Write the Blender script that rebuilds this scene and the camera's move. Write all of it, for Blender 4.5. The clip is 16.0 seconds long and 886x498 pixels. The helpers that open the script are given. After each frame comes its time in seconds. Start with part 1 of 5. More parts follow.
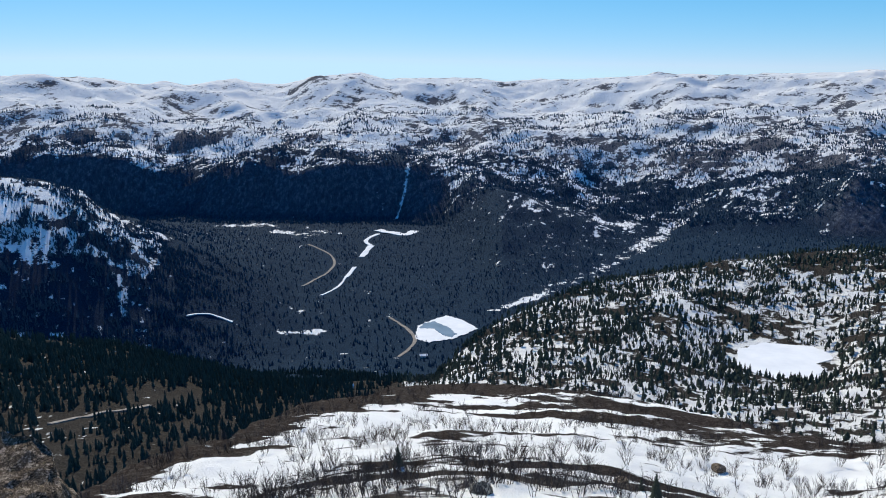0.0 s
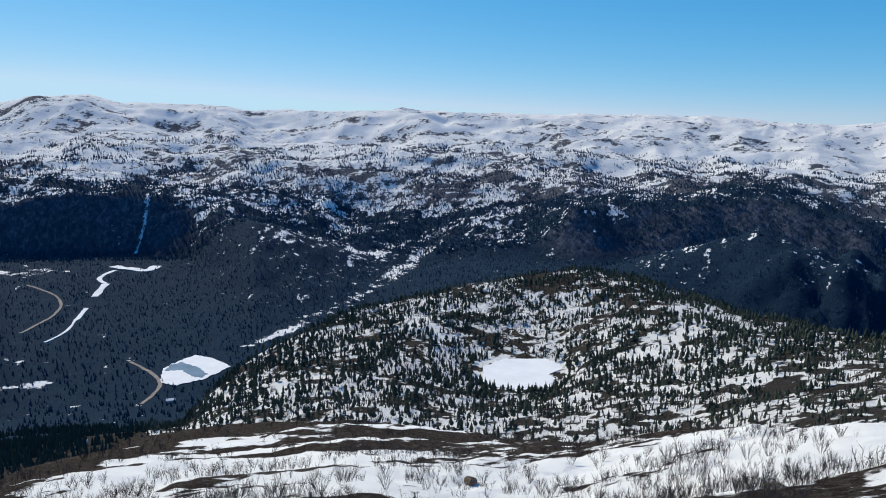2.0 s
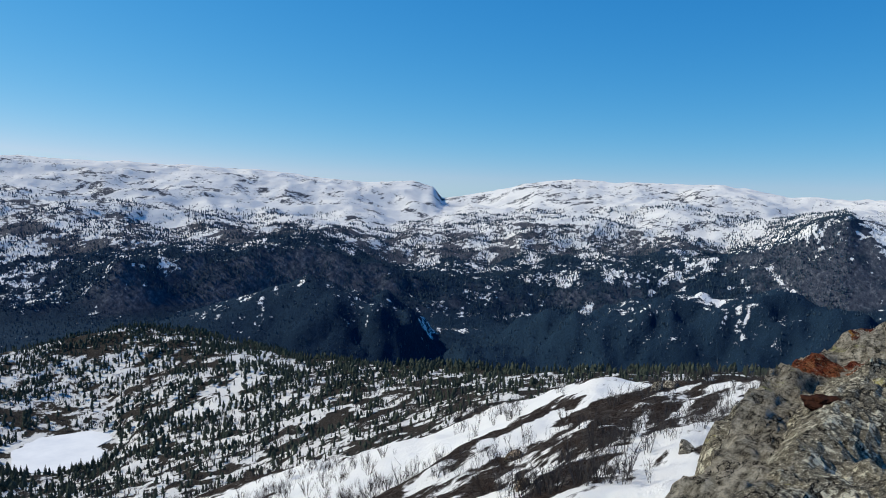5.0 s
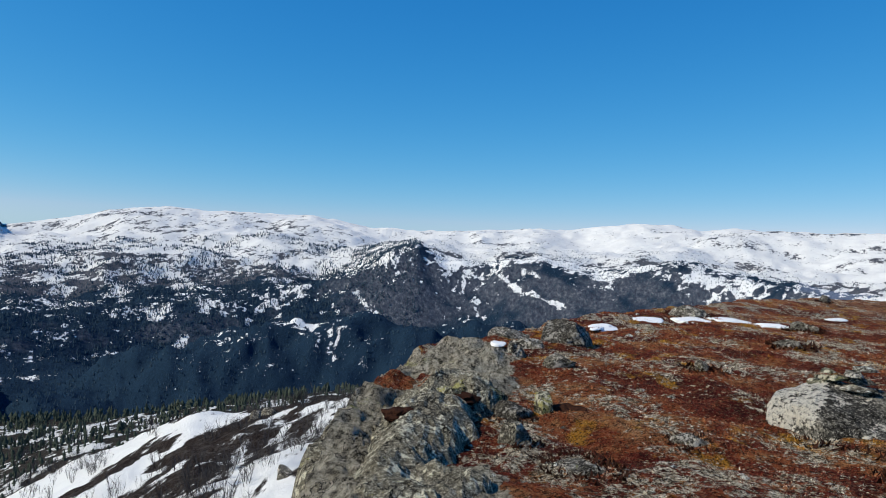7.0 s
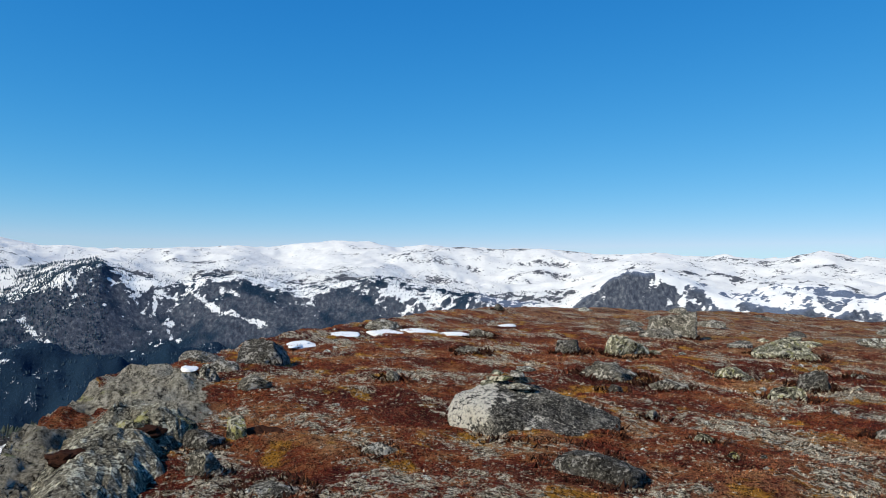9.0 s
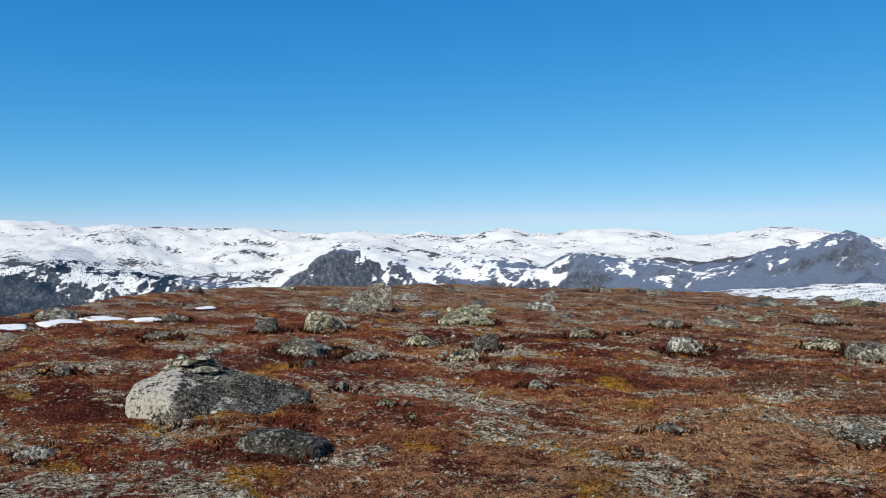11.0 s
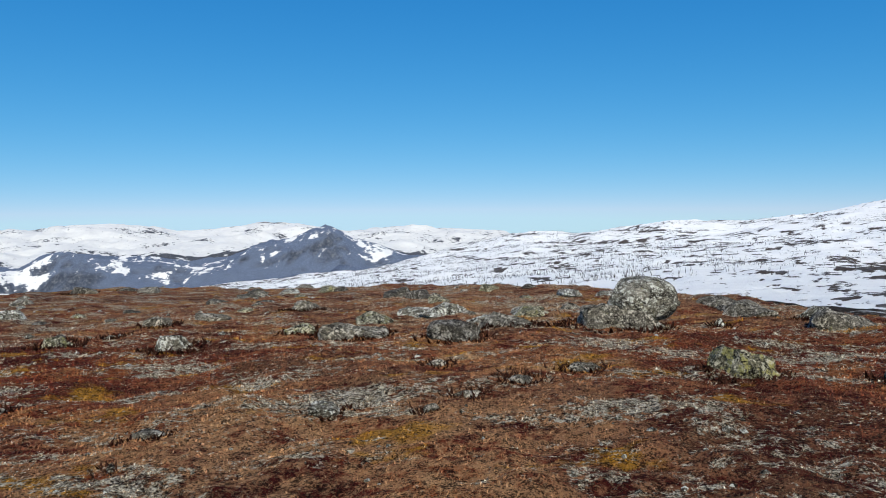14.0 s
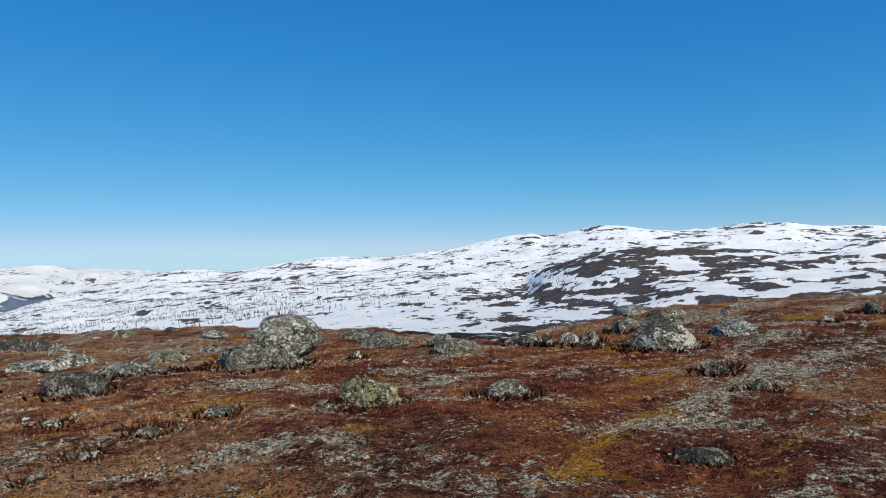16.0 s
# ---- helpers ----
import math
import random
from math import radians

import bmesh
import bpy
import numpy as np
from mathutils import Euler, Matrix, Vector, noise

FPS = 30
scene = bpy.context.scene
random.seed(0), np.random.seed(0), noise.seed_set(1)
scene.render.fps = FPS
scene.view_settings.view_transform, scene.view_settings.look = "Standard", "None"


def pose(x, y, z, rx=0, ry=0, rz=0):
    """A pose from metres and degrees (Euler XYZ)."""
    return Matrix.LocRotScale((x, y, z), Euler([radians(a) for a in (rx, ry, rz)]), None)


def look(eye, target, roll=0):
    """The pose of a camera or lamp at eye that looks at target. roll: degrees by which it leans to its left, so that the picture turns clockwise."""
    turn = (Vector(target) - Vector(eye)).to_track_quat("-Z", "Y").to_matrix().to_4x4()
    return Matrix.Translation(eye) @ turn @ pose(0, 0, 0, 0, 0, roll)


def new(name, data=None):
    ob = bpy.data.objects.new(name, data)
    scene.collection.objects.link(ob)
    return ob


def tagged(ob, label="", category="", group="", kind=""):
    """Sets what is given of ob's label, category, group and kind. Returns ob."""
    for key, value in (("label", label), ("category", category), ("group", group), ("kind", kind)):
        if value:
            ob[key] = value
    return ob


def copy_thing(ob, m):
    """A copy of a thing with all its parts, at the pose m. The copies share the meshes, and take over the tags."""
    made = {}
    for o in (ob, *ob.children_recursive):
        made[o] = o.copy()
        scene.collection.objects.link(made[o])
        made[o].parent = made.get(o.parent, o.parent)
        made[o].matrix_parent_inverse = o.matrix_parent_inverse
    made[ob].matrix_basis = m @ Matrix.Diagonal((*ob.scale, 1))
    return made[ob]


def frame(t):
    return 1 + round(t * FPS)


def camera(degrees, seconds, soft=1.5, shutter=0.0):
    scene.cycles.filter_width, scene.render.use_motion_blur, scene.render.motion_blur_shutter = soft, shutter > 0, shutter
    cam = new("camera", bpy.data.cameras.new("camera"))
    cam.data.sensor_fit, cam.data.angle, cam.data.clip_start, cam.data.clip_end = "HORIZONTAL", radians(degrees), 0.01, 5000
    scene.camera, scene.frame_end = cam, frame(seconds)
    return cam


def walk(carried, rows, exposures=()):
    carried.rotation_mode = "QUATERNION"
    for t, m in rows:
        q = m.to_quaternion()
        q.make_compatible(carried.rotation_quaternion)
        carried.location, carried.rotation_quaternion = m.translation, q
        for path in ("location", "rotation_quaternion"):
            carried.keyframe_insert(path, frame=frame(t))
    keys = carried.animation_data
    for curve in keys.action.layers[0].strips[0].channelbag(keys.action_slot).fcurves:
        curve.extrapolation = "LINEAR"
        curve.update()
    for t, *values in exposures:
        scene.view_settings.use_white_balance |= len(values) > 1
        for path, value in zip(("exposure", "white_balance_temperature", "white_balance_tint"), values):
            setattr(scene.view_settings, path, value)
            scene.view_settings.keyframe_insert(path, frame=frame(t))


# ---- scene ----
cam = camera(63.4, 16.0, soft=1.0)
# seconds, place (m), yaw, pitch and roll (degrees)
PATH = [
    (0, 0.02, 0.00, 1.60, 0.01, -11.30, 1.20),
    (0.5, 0.03, -0.00, 1.60, -3.73, -10.82, 1.24),
    (1, 0.03, -0.01, 1.60, -8.97, -10.24, 0.65),
    (1.5, 0.04, -0.01, 1.60, -13.50, -9.29, 0.27),
    (2, 0.04, -0.01, 1.60, -19.47, -9.00, -0.47),
    (2.5, 0.04, -0.02, 1.60, -25.51, -8.29, -1.22),
    (3, 0.05, -0.02, 1.60, -31.64, -7.26, -1.28),
    (3.2, 0.05, -0.02, 1.60, -34.04, -7.08, -1.04),
    (5.3, 0.06, -0.05, 1.60, -58.97, -3.46, -2.20),
    (5.5, 0.06, -0.05, 1.60, -62.62, -3.00, -2.23),
    (6, 0.06, -0.06, 1.61, -70.61, -2.46, -2.29),
    (6.5, 0.06, -0.06, 1.62, -78.48, -1.83, -2.23),
    (7, 0.06, -0.07, 1.63, -85.56, -0.65, -2.42),
    (7.5, 0.06, -0.08, 1.63, -90.30, 0.00, -2.36),
    (8, 0.07, -0.09, 1.64, -95.95, 1.18, -1.79),
    (8.5, 0.07, -0.10, 1.64, -102.13, 1.54, -1.50),
    (9, 0.05, -0.14, 1.65, -109.12, 1.52, -1.63),
    (9.5, 0.02, -0.17, 1.65, -116.03, 1.30, -1.54),
    (9.7, 0.01, -0.19, 1.65, -118.71, 1.12, -1.35),
    (11.8, -0.08, -0.39, 1.63, -140.22, -0.08, 0.26),
    (12, -0.08, -0.41, 1.63, -142.67, -0.17, 0.49),
    (12.5, -0.08, -0.44, 1.63, -149.73, -0.46, 0.65),
    (13, -0.08, -0.48, 1.63, -155.72, -0.76, 0.53),
    (13.5, -0.08, -0.51, 1.63, -163.30, -0.70, 0.51),
    (14, -0.14, -0.51, 1.64, -170.79, -0.34, 1.05),
    (14.5, -0.19, -0.51, 1.64, -177.29, 0.22, 1.09),
    (15, -0.26, -0.46, 1.65, -184.94, 0.86, 1.45),
    (15.5, -0.30, -0.43, 1.65, -192.04, 1.34, 2.04),
    (16, -0.31, -0.42, 1.66, -197.98, 1.85, 2.31),
]
walk(cam, [(t, pose(x, y, z, 90 + pitch, roll, yaw)) for t, x, y, z, yaw, pitch, roll in PATH],
     exposures=((0, -0.02), (3, -0.22), (5.5, -0.22), (7.5, -0.16), (9, -0.09), (12, -0.14), (14, -0.18), (16, -0.22)))

# ---- light: a clear spring sky, the sun high, ahead and a little to the west of the first view ----
SUN_AZIMUTH, SUN_HEIGHT = -20.0, 41.0
world = bpy.data.worlds.new("sky")
scene.world = world
world.use_nodes = True
wn, wl = world.node_tree.nodes, world.node_tree.links
sky = wn.new("ShaderNodeTexSky")
sky.sky_type, sky.sun_disc = "NISHITA", False
sky.sun_elevation, sky.sun_rotation = radians(SUN_HEIGHT), radians(SUN_AZIMUTH % 360)
sky.altitude, sky.air_density, sky.dust_density, sky.ozone_density = 1500, 0.9, 0.25, 3.5
# thin dry mountain air: deep blue overhead, pale towards the horizon
split, join = wn.new("ShaderNodeSeparateColor"), wn.new("ShaderNodeCombineColor")
wl.new(sky.outputs[0], split.inputs[0])
rein, cool = wn.new("ShaderNodeMath"), wn.new("ShaderNodeMath")
rein.operation, cool.operation = "MULTIPLY", "MINIMUM"
rein.inputs[1].default_value = 0.80
wl.new(split.outputs[1], rein.inputs[0])
wl.new(split.outputs[0], cool.inputs[0])
wl.new(rein.outputs[0], cool.inputs[1])
for k, (top, power, gain) in enumerate(((6.0, 1.8, 0.18), (8.9, 0.82, 1.12), (10.0, 0.48, 2.75))):
    cap, curve, lift = (wn.new("ShaderNodeMath") for _ in range(3))
    cap.operation, curve.operation, lift.operation = "MINIMUM", "POWER", "MULTIPLY"
    cap.inputs[1].default_value, curve.inputs[1].default_value, lift.inputs[1].default_value = top, power, gain
    wl.new(split.outputs[k] if k else cool.outputs[0], cap.inputs[0])
    wl.new(cap.outputs[0], curve.inputs[0])
    wl.new(curve.outputs[0], lift.inputs[0])
    wl.new(lift.outputs[0], join.inputs[k])
wl.new(join.outputs[0], wn["Background"].inputs[0])
wn["Background"].inputs[1].default_value = 0.125
sun_data = bpy.data.lights.new("sun", "SUN")
sun_data.energy, sun_data.angle, sun_data.color = 5.0, radians(0.5), (1.0, 0.92, 0.73)
sun = new("sun", sun_data)
sun_way = Vector((math.sin(radians(SUN_AZIMUTH)) * math.cos(radians(SUN_HEIGHT)), math.cos(radians(SUN_AZIMUTH)) * math.cos(radians(SUN_HEIGHT)), math.sin(radians(SUN_HEIGHT))))
sun.matrix_world = look(sun_way * 300, (0, 0, 0))


# ---- materials ----
def material(name, rough=0.9):
    m = bpy.data.materials.new(name)
    m.use_nodes = True
    n, l = m.node_tree.nodes, m.node_tree.links
    b = n["Principled BSDF"]
    b.inputs["Roughness"].default_value = rough
    b.inputs["Specular IOR Level"].default_value = 0.03
    co = n.new("ShaderNodeTexCoord").outputs["Object"]
    return m, n, l, b, co


def noise_tex(n, l, co, scale, detail=4, rough=0.55, stretch=None):
    t = n.new("ShaderNodeTexNoise")
    t.inputs["Scale"].default_value, t.inputs["Detail"].default_value, t.inputs["Roughness"].default_value = scale, detail, rough
    if stretch:
        mp = n.new("ShaderNodeMapping")
        mp.inputs["Scale"].default_value = stretch
        l.new(co, mp.inputs["Vector"])
        co = mp.outputs[0]
    l.new(co, t.inputs["Vector"])
    return t.outputs["Fac"]


def ramp(n, l, fac, stops):
    r = n.new("ShaderNodeValToRGB")
    e = r.color_ramp.elements
    while len(e) < len(stops):
        e.new(0.5)
    for el, (p, c) in zip(e, stops):
        el.position = p
        el.color = (*c, 1) if len(c) == 3 else c
    l.new(fac, r.inputs[0])
    return r.outputs[0]


def mix(n, l, fac, a, b):
    x = n.new("ShaderNodeMix")
    x.data_type = "RGBA"
    for s, v in ((x.inputs[0], fac), (x.inputs[6], a), (x.inputs[7], b)):
        if isinstance(v, (int, float)):
            s.default_value = v
        elif isinstance(v, tuple):
            s.default_value = (*v, 1)
        else:
            l.new(v, s)
    return x.outputs[2]


def calc(n, l, op, a, b, c=None):
    x = n.new("ShaderNodeMath")
    x.operation = op
    for s, v in zip(x.inputs, (a, b, c)):
        if v is None:
            continue
        if isinstance(v, (int, float)):
            s.default_value = v
        else:
            l.new(v, s)
    return x.outputs[0]


def step(n, l, v, lo, hi):
    x = n.new("ShaderNodeMapRange")
    x.interpolation_type = "SMOOTHSTEP"
    x.inputs[1].default_value, x.inputs[2].default_value = lo, hi
    l.new(v, x.inputs[0])
    return x.outputs[0]


def attr(n, name):
    a = n.new("ShaderNodeAttribute")
    a.attribute_name = name
    return a.outputs["Fac"]


def bump(n, l, b, height, strength, distance):
    x = n.new("ShaderNodeBump")
    x.inputs["Strength"].default_value, x.inputs["Distance"].default_value = strength, distance
    l.new(height, x.inputs["Height"])
    l.new(x.outputs[0], b.inputs["Normal"])


def heath_colour(n, l, co, k=1.0, mat=True):
    """Crowberry heath, dark red to rust and straw, with golden moss and grey reindeer lichen."""
    big = noise_tex(n, l, co, 0.42 * k, 5, 0.65)
    mid = noise_tex(n, l, co, 1.9 * k, 6, 0.7, (1.0, 1.3, 1))
    clod = noise_tex(n, l, co, 8.5 * k, 5, 0.75)
    fine = noise_tex(n, l, co, 34 * k, 5, 0.85)
    tint = calc(n, l, "ADD", calc(n, l, "MULTIPLY", big, 0.52), calc(n, l, "MULTIPLY", mid, 0.30))
    tint = calc(n, l, "ADD", tint, calc(n, l, "MULTIPLY", clod, 0.18))
    base = ramp(n, l, tint, [(0.44, (0.088, 0.014, 0.011)), (0.49, (0.20, 0.038, 0.021)), (0.53, (0.31, 0.082, 0.030)), (0.575, (0.43, 0.180, 0.070)), (0.63, (0.60, 0.37, 0.20))])
    xyz = n.new("ShaderNodeSeparateXYZ")
    l.new(co, xyz.inputs[0])
    south = calc(n, l, "MULTIPLY", xyz.outputs[1], -1.0)
    # straw grass; the brightness of front-lit heath is put into its colour too
    frontlit_grass = calc(n, l, "MULTIPLY", step(n, l, south, 1.6, 3.4), step(n, l, calc(n, l, "ADD", calc(n, l, "MULTIPLY", mid, 0.6), calc(n, l, "MULTIPLY", clod, 0.4)), 0.42, 0.54))
    frontlit_grass = calc(n, l, "MULTIPLY", frontlit_grass, calc(n, l, "SUBTRACT", 1.0, step(n, l, xyz.outputs[0], 2.0, 6.0)))
    frontlit_grass = calc(n, l, "MULTIPLY", frontlit_grass, calc(n, l, "SUBTRACT", 1.0, calc(n, l, "MULTIPLY", step(n, l, south, 5.5, 8.5), 0.55)))
    frontlit_grass = calc(n, l, "MULTIPLY", frontlit_grass, calc(n, l, "MULTIPLY_ADD", step(n, l, xyz.outputs[0], -2.0, 0.6), 0.8, 0.2))
    base = mix(n, l, calc(n, l, "MULTIPLY", frontlit_grass, 0.72), base, (0.68, 0.39, 0.195))
    moss = noise_tex(n, l, co, 0.85 * k, 5, 0.62, (1, 1.6, 1))
    base = mix(n, l, calc(n, l, "MULTIPLY", step(n, l, moss, 0.56, 0.64), 0.85), base, (0.56, 0.27, 0.03))
    lich = calc(n, l, "ADD", calc(n, l, "MULTIPLY", noise_tex(n, l, co, 0.75 * k, 4, 0.6, (0.7, 1.5, 1)), 0.50), calc(n, l, "MULTIPLY", noise_tex(n, l, co, 9 * k, 6, 0.8), 0.50))
    grey = ramp(n, l, calc(n, l, "ADD", calc(n, l, "MULTIPLY", fine, 0.6), calc(n, l, "MULTIPLY", clod, 0.4)), [(0.43, (0.035, 0.024, 0.016)), (0.475, (0.34, 0.28, 0.19)), (0.52, (0.72, 0.63, 0.47)), (0.58, (0.92, 0.86, 0.70))])
    base = mix(n, l, step(n, l, lich, 0.524, 0.548), base, grey)
    tan = calc(n, l, "MULTIPLY", step(n, l, south, 10.5, 14.0), step(n, l, mid, 0.40, 0.56))
    base = mix(n, l, calc(n, l, "MULTIPLY", tan, 0.45), base, (0.46, 0.29, 0.16))
    if not mat:
        return base, fine, mid
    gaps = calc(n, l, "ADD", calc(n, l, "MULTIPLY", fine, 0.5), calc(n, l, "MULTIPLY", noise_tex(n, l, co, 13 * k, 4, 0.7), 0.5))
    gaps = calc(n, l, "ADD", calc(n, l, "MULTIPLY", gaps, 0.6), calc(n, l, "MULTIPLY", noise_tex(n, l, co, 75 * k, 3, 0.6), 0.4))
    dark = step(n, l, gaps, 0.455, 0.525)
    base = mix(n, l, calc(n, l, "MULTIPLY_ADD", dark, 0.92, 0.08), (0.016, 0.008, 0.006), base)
    straw = noise_tex(n, l, co, 38 * k, 4, 0.8)
    return mix(n, l, calc(n, l, "MULTIPLY", step(n, l, straw, 0.555, 0.595), 0.4), base, (0.62, 0.38, 0.20)), fine, mid


def make_heath():
    m, n, l, b, co = material("heath", 0.95)
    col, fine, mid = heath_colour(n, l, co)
    snow = step(n, l, calc(n, l, "ADD", attr(n, "snow"), calc(n, l, "MULTIPLY", calc(n, l, "SUBTRACT", mid, 0.5), 0.5)), 0.45, 0.55)
    grain = noise_tex(n, l, co, 16, 8, 0.85)
    strata = noise_tex(n, l, co, 7, 6, 0.75, (0.5, 2.2, 1.6))
    both = calc(n, l, "ADD", calc(n, l, "MULTIPLY", grain, 0.55), calc(n, l, "MULTIPLY", strata, 0.45))
    stone = ramp(n, l, both, [(0.42, (0.03, 0.026, 0.02)), (0.465, (0.22, 0.19, 0.14)), (0.51, (0.42, 0.37, 0.275)), (0.58, (0.74, 0.66, 0.51))])
    stone = mix(n, l, calc(n, l, "MULTIPLY", step(n, l, noise_tex(n, l, co, 0.7, 5, 0.65), 0.5, 0.65), 0.35), stone, (0.10, 0.088, 0.068))
    seam = calc(n, l, "ABSOLUTE", calc(n, l, "SUBTRACT", noise_tex(n, l, co, 1.9, 6, 0.6, (0.6, 1.7, 1)), 0.5), 0.0)
    stone = mix(n, l, step(n, l, seam, 0.003, 0.010), (0.018, 0.015, 0.012), stone)
    stone = mix(n, l, calc(n, l, "MULTIPLY", step(n, l, noise_tex(n, l, co, 1.3, 6, 0.7), 0.60, 0.68), 0.7), stone, (0.38, 0.37, 0.12))
    rk = calc(n, l, "ADD", attr(n, "rock"), calc(n, l, "MULTIPLY", calc(n, l, "SUBTRACT", noise_tex(n, l, co, 2.6, 5, 0.7), 0.5), 1.6))
    col = mix(n, l, step(n, l, rk, 0.5, 0.6), col, stone)
    l.new(mix(n, l, snow, col, (0.82, 0.83, 0.85)), b.inputs["Base Color"])
    h = calc(n, l, "ADD", calc(n, l, "MULTIPLY", fine, 0.6), mid)
    bump(n, l, b, calc(n, l, "ADD", h, calc(n, l, "MULTIPLY", both, 0.5)), 1.0, 0.12)
    return m


def make_slope(name, bare, bare_dark, scale, edge=0.35, stretch=None, stony=0.0, white=0.8, cliff=((0.05, 0.052, 0.058), (0.14, 0.142, 0.15), (0.25, 0.25, 0.255))):
    """Ground that shows through patchy snow. The attribute "snow" says how much snow lies where."""
    m, n, l, b, co = material(name, 0.9)
    fine = noise_tex(n, l, co, scale, 9, 0.7, stretch)
    finer = noise_tex(n, l, co, scale * 10, 8, 0.78)
    ground = ramp(n, l, finer, [(0.38, bare_dark), (0.5, bare), (0.62, tuple(min(1, c * 2.2) for c in bare))])
    s = calc(n, l, "ADD", attr(n, "snow"), calc(n, l, "MULTIPLY", calc(n, l, "SUBTRACT", fine, 0.5), edge * 4))
    s = step(n, l, s, 0.44, 0.56)
    white = mix(n, l, step(n, l, noise_tex(n, l, co, scale * 0.4, 4), 0.3, 0.7), (white, white, white), (white * 1.1, white * 1.1, white * 1.08))
    rock = attr(n, "rock")
    stone = ramp(n, l, noise_tex(n, l, co, scale * 1.2, 6, 0.7, (1, 1, 0.25)), [(0.35, cliff[0]), (0.52, cliff[1]), (0.66, cliff[2])])
    if stony:
        ground = mix(n, l, calc(n, l, "MULTIPLY", step(n, l, noise_tex(n, l, co, scale * 2.5, 8, 0.75), 0.48, 0.56), stony), ground, stone)
    ground = mix(n, l, rock, ground, stone)
    l.new(mix(n, l, s, ground, white), b.inputs["Base Color"])
    bump(n, l, b, calc(n, l, "ADD", fine, calc(n, l, "MULTIPLY", finer, 0.4)), 0.6, 0.6 / scale)
    return m


def make_plain(name, c1, c2, scale, rough=0.9, metal=0.0):
    m, n, l, b, co = material(name, rough)
    f = noise_tex(n, l, co, scale, 5, 0.65)
    l.new(ramp(n, l, f, [(0.3, c1), (0.7, c2)]), b.inputs["Base Color"])
    return m


HEATH = make_heath()
HILLSIDE = make_slope("hillside_cover", (0.026, 0.019, 0.016), (0.010, 0.007, 0.006), 0.8, 0.34, (0.5, 1.0, 1), 0.45, 0.78, ((0.03, 0.028, 0.025), (0.09, 0.08, 0.07), (0.17, 0.155, 0.135)))
FOREST_FLOOR = make_slope("forest_floor", (0.034, 0.030, 0.026), (0.014, 0.012, 0.011), 0.09, 0.42, None, 0.0, 0.66)
# bare rock of the far plateau is bluish: some haze put into its colour
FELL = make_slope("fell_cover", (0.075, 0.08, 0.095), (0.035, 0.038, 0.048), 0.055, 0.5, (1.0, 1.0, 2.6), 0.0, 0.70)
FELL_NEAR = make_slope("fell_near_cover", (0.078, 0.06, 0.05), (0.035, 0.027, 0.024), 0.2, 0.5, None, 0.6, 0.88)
# far cliff rock, with blue shade and haze put into its colours
HAZED_CLIFF = ((0.034, 0.042, 0.062), (0.075, 0.086, 0.112), (0.17, 0.18, 0.20))
# forest ground made navy: the valley's blue haze is put into its colour
HAZED_VALLEY = make_slope("valley_forest", (0.011, 0.026, 0.047), (0.008, 0.018, 0.034), 0.065, 0.6, None, 0.0, 0.8, HAZED_CLIFF)
# grey birch slopes turned blue: haze and distant shade painted into the base colour
HAZED_BIRCH_SLOPE = make_slope("hazed_birch_slope", (0.115, 0.143, 0.205), (0.075, 0.098, 0.15), 0.06, 0.5, (1.0, 1.0, 2.6), 0.0, 0.78, HAZED_CLIFF)


# ---- the lie of the land: ridges and hollows round the hilltop ----
# rows: azimuth in degrees (clockwise from the first view), distance and height in metres
LIP = [(-60, 1.8), (-30, 1.05), (0, 0.9), (30, 1.05), (60, 1.8), (70, 2.7), (76.4, 4.6), (79.6, 7.6), (85, 11), (90, 13), (93, 16), (102, 22), (108, 30), (117, 38), (135, 40), (150, 36), (177, 24), (195, 18), (203, 15), (215, 20), (230, 26), (240, 26), (250, 4)]
CREST = [
    (-60, 26, -10), (-45, 28, -12.4), (-29, 35, -15.5), (-18.6, 50, -21.1), (-9.3, 75, -29.6), (-1.6, 95, -36.4), 
    (5, 97, -37.8), (12, 92, -36.1), (20.9, 80, -32.7), (31, 66, -27.2), (40, 60, -22), (49, 52, -17.3), (53, 50, -15.5), 
    (61, 50, -12.5), (66.7, 46, -10), (73, 42, -8.2), (79.5, 36, -6.1), (84, 38, -5.9), (90, 44, -8.6), (102, 52, -7.6), 
    (117, 70, -8.2), (135, 72, -6.6), (150, 68, -6.1), (177, 45, -2.5), (190, 36, -1.5), (203, 32, -1.2), (215, 40, -1.6), 
    (230, 45, -1.5)]
DIP = [
    (-60, 180, -98.2), (-29, 180, -96.1), (0, 160, -87.1), (15, 180, -96.1), (26, 220, -110.5), (40, 210, -96.3), 
    (50, 170, -70.6), (60, 140, -52.1), (70, 130, -40.6), (79, 125, -35.4), (90, 130, -38.1), (117, 140, -28.2), 
    (150, 130, -13.2), (177, 90, -6), (190, 80, -4.6), (203, 75, -4.2), (215, 90, -4.1), (230, 95, -3.7)]
HILL_FOOT = [
    (-60, 300, -132), (-29, 300, -132), (-15, 300, -138.3), (0, 290, -139.8), (10, 340, -146.2), (26, 400, -162.5), 
    (40, 360, -138.8), (50, 270, -96.7), (60, 210, -64.6), (70, 200, -53.1), (79, 200, -50.1), (90, 220, -49.2), 
    (117, 240, -36.4), (150, 240, -19.4), (165, 220, -13.4), (177, 200, -10.6), (190, 190, -8), (199, 180, -6.6), 
    (205, 170, -6.4), (215, 180, -3.1), (230, 190, -4)]
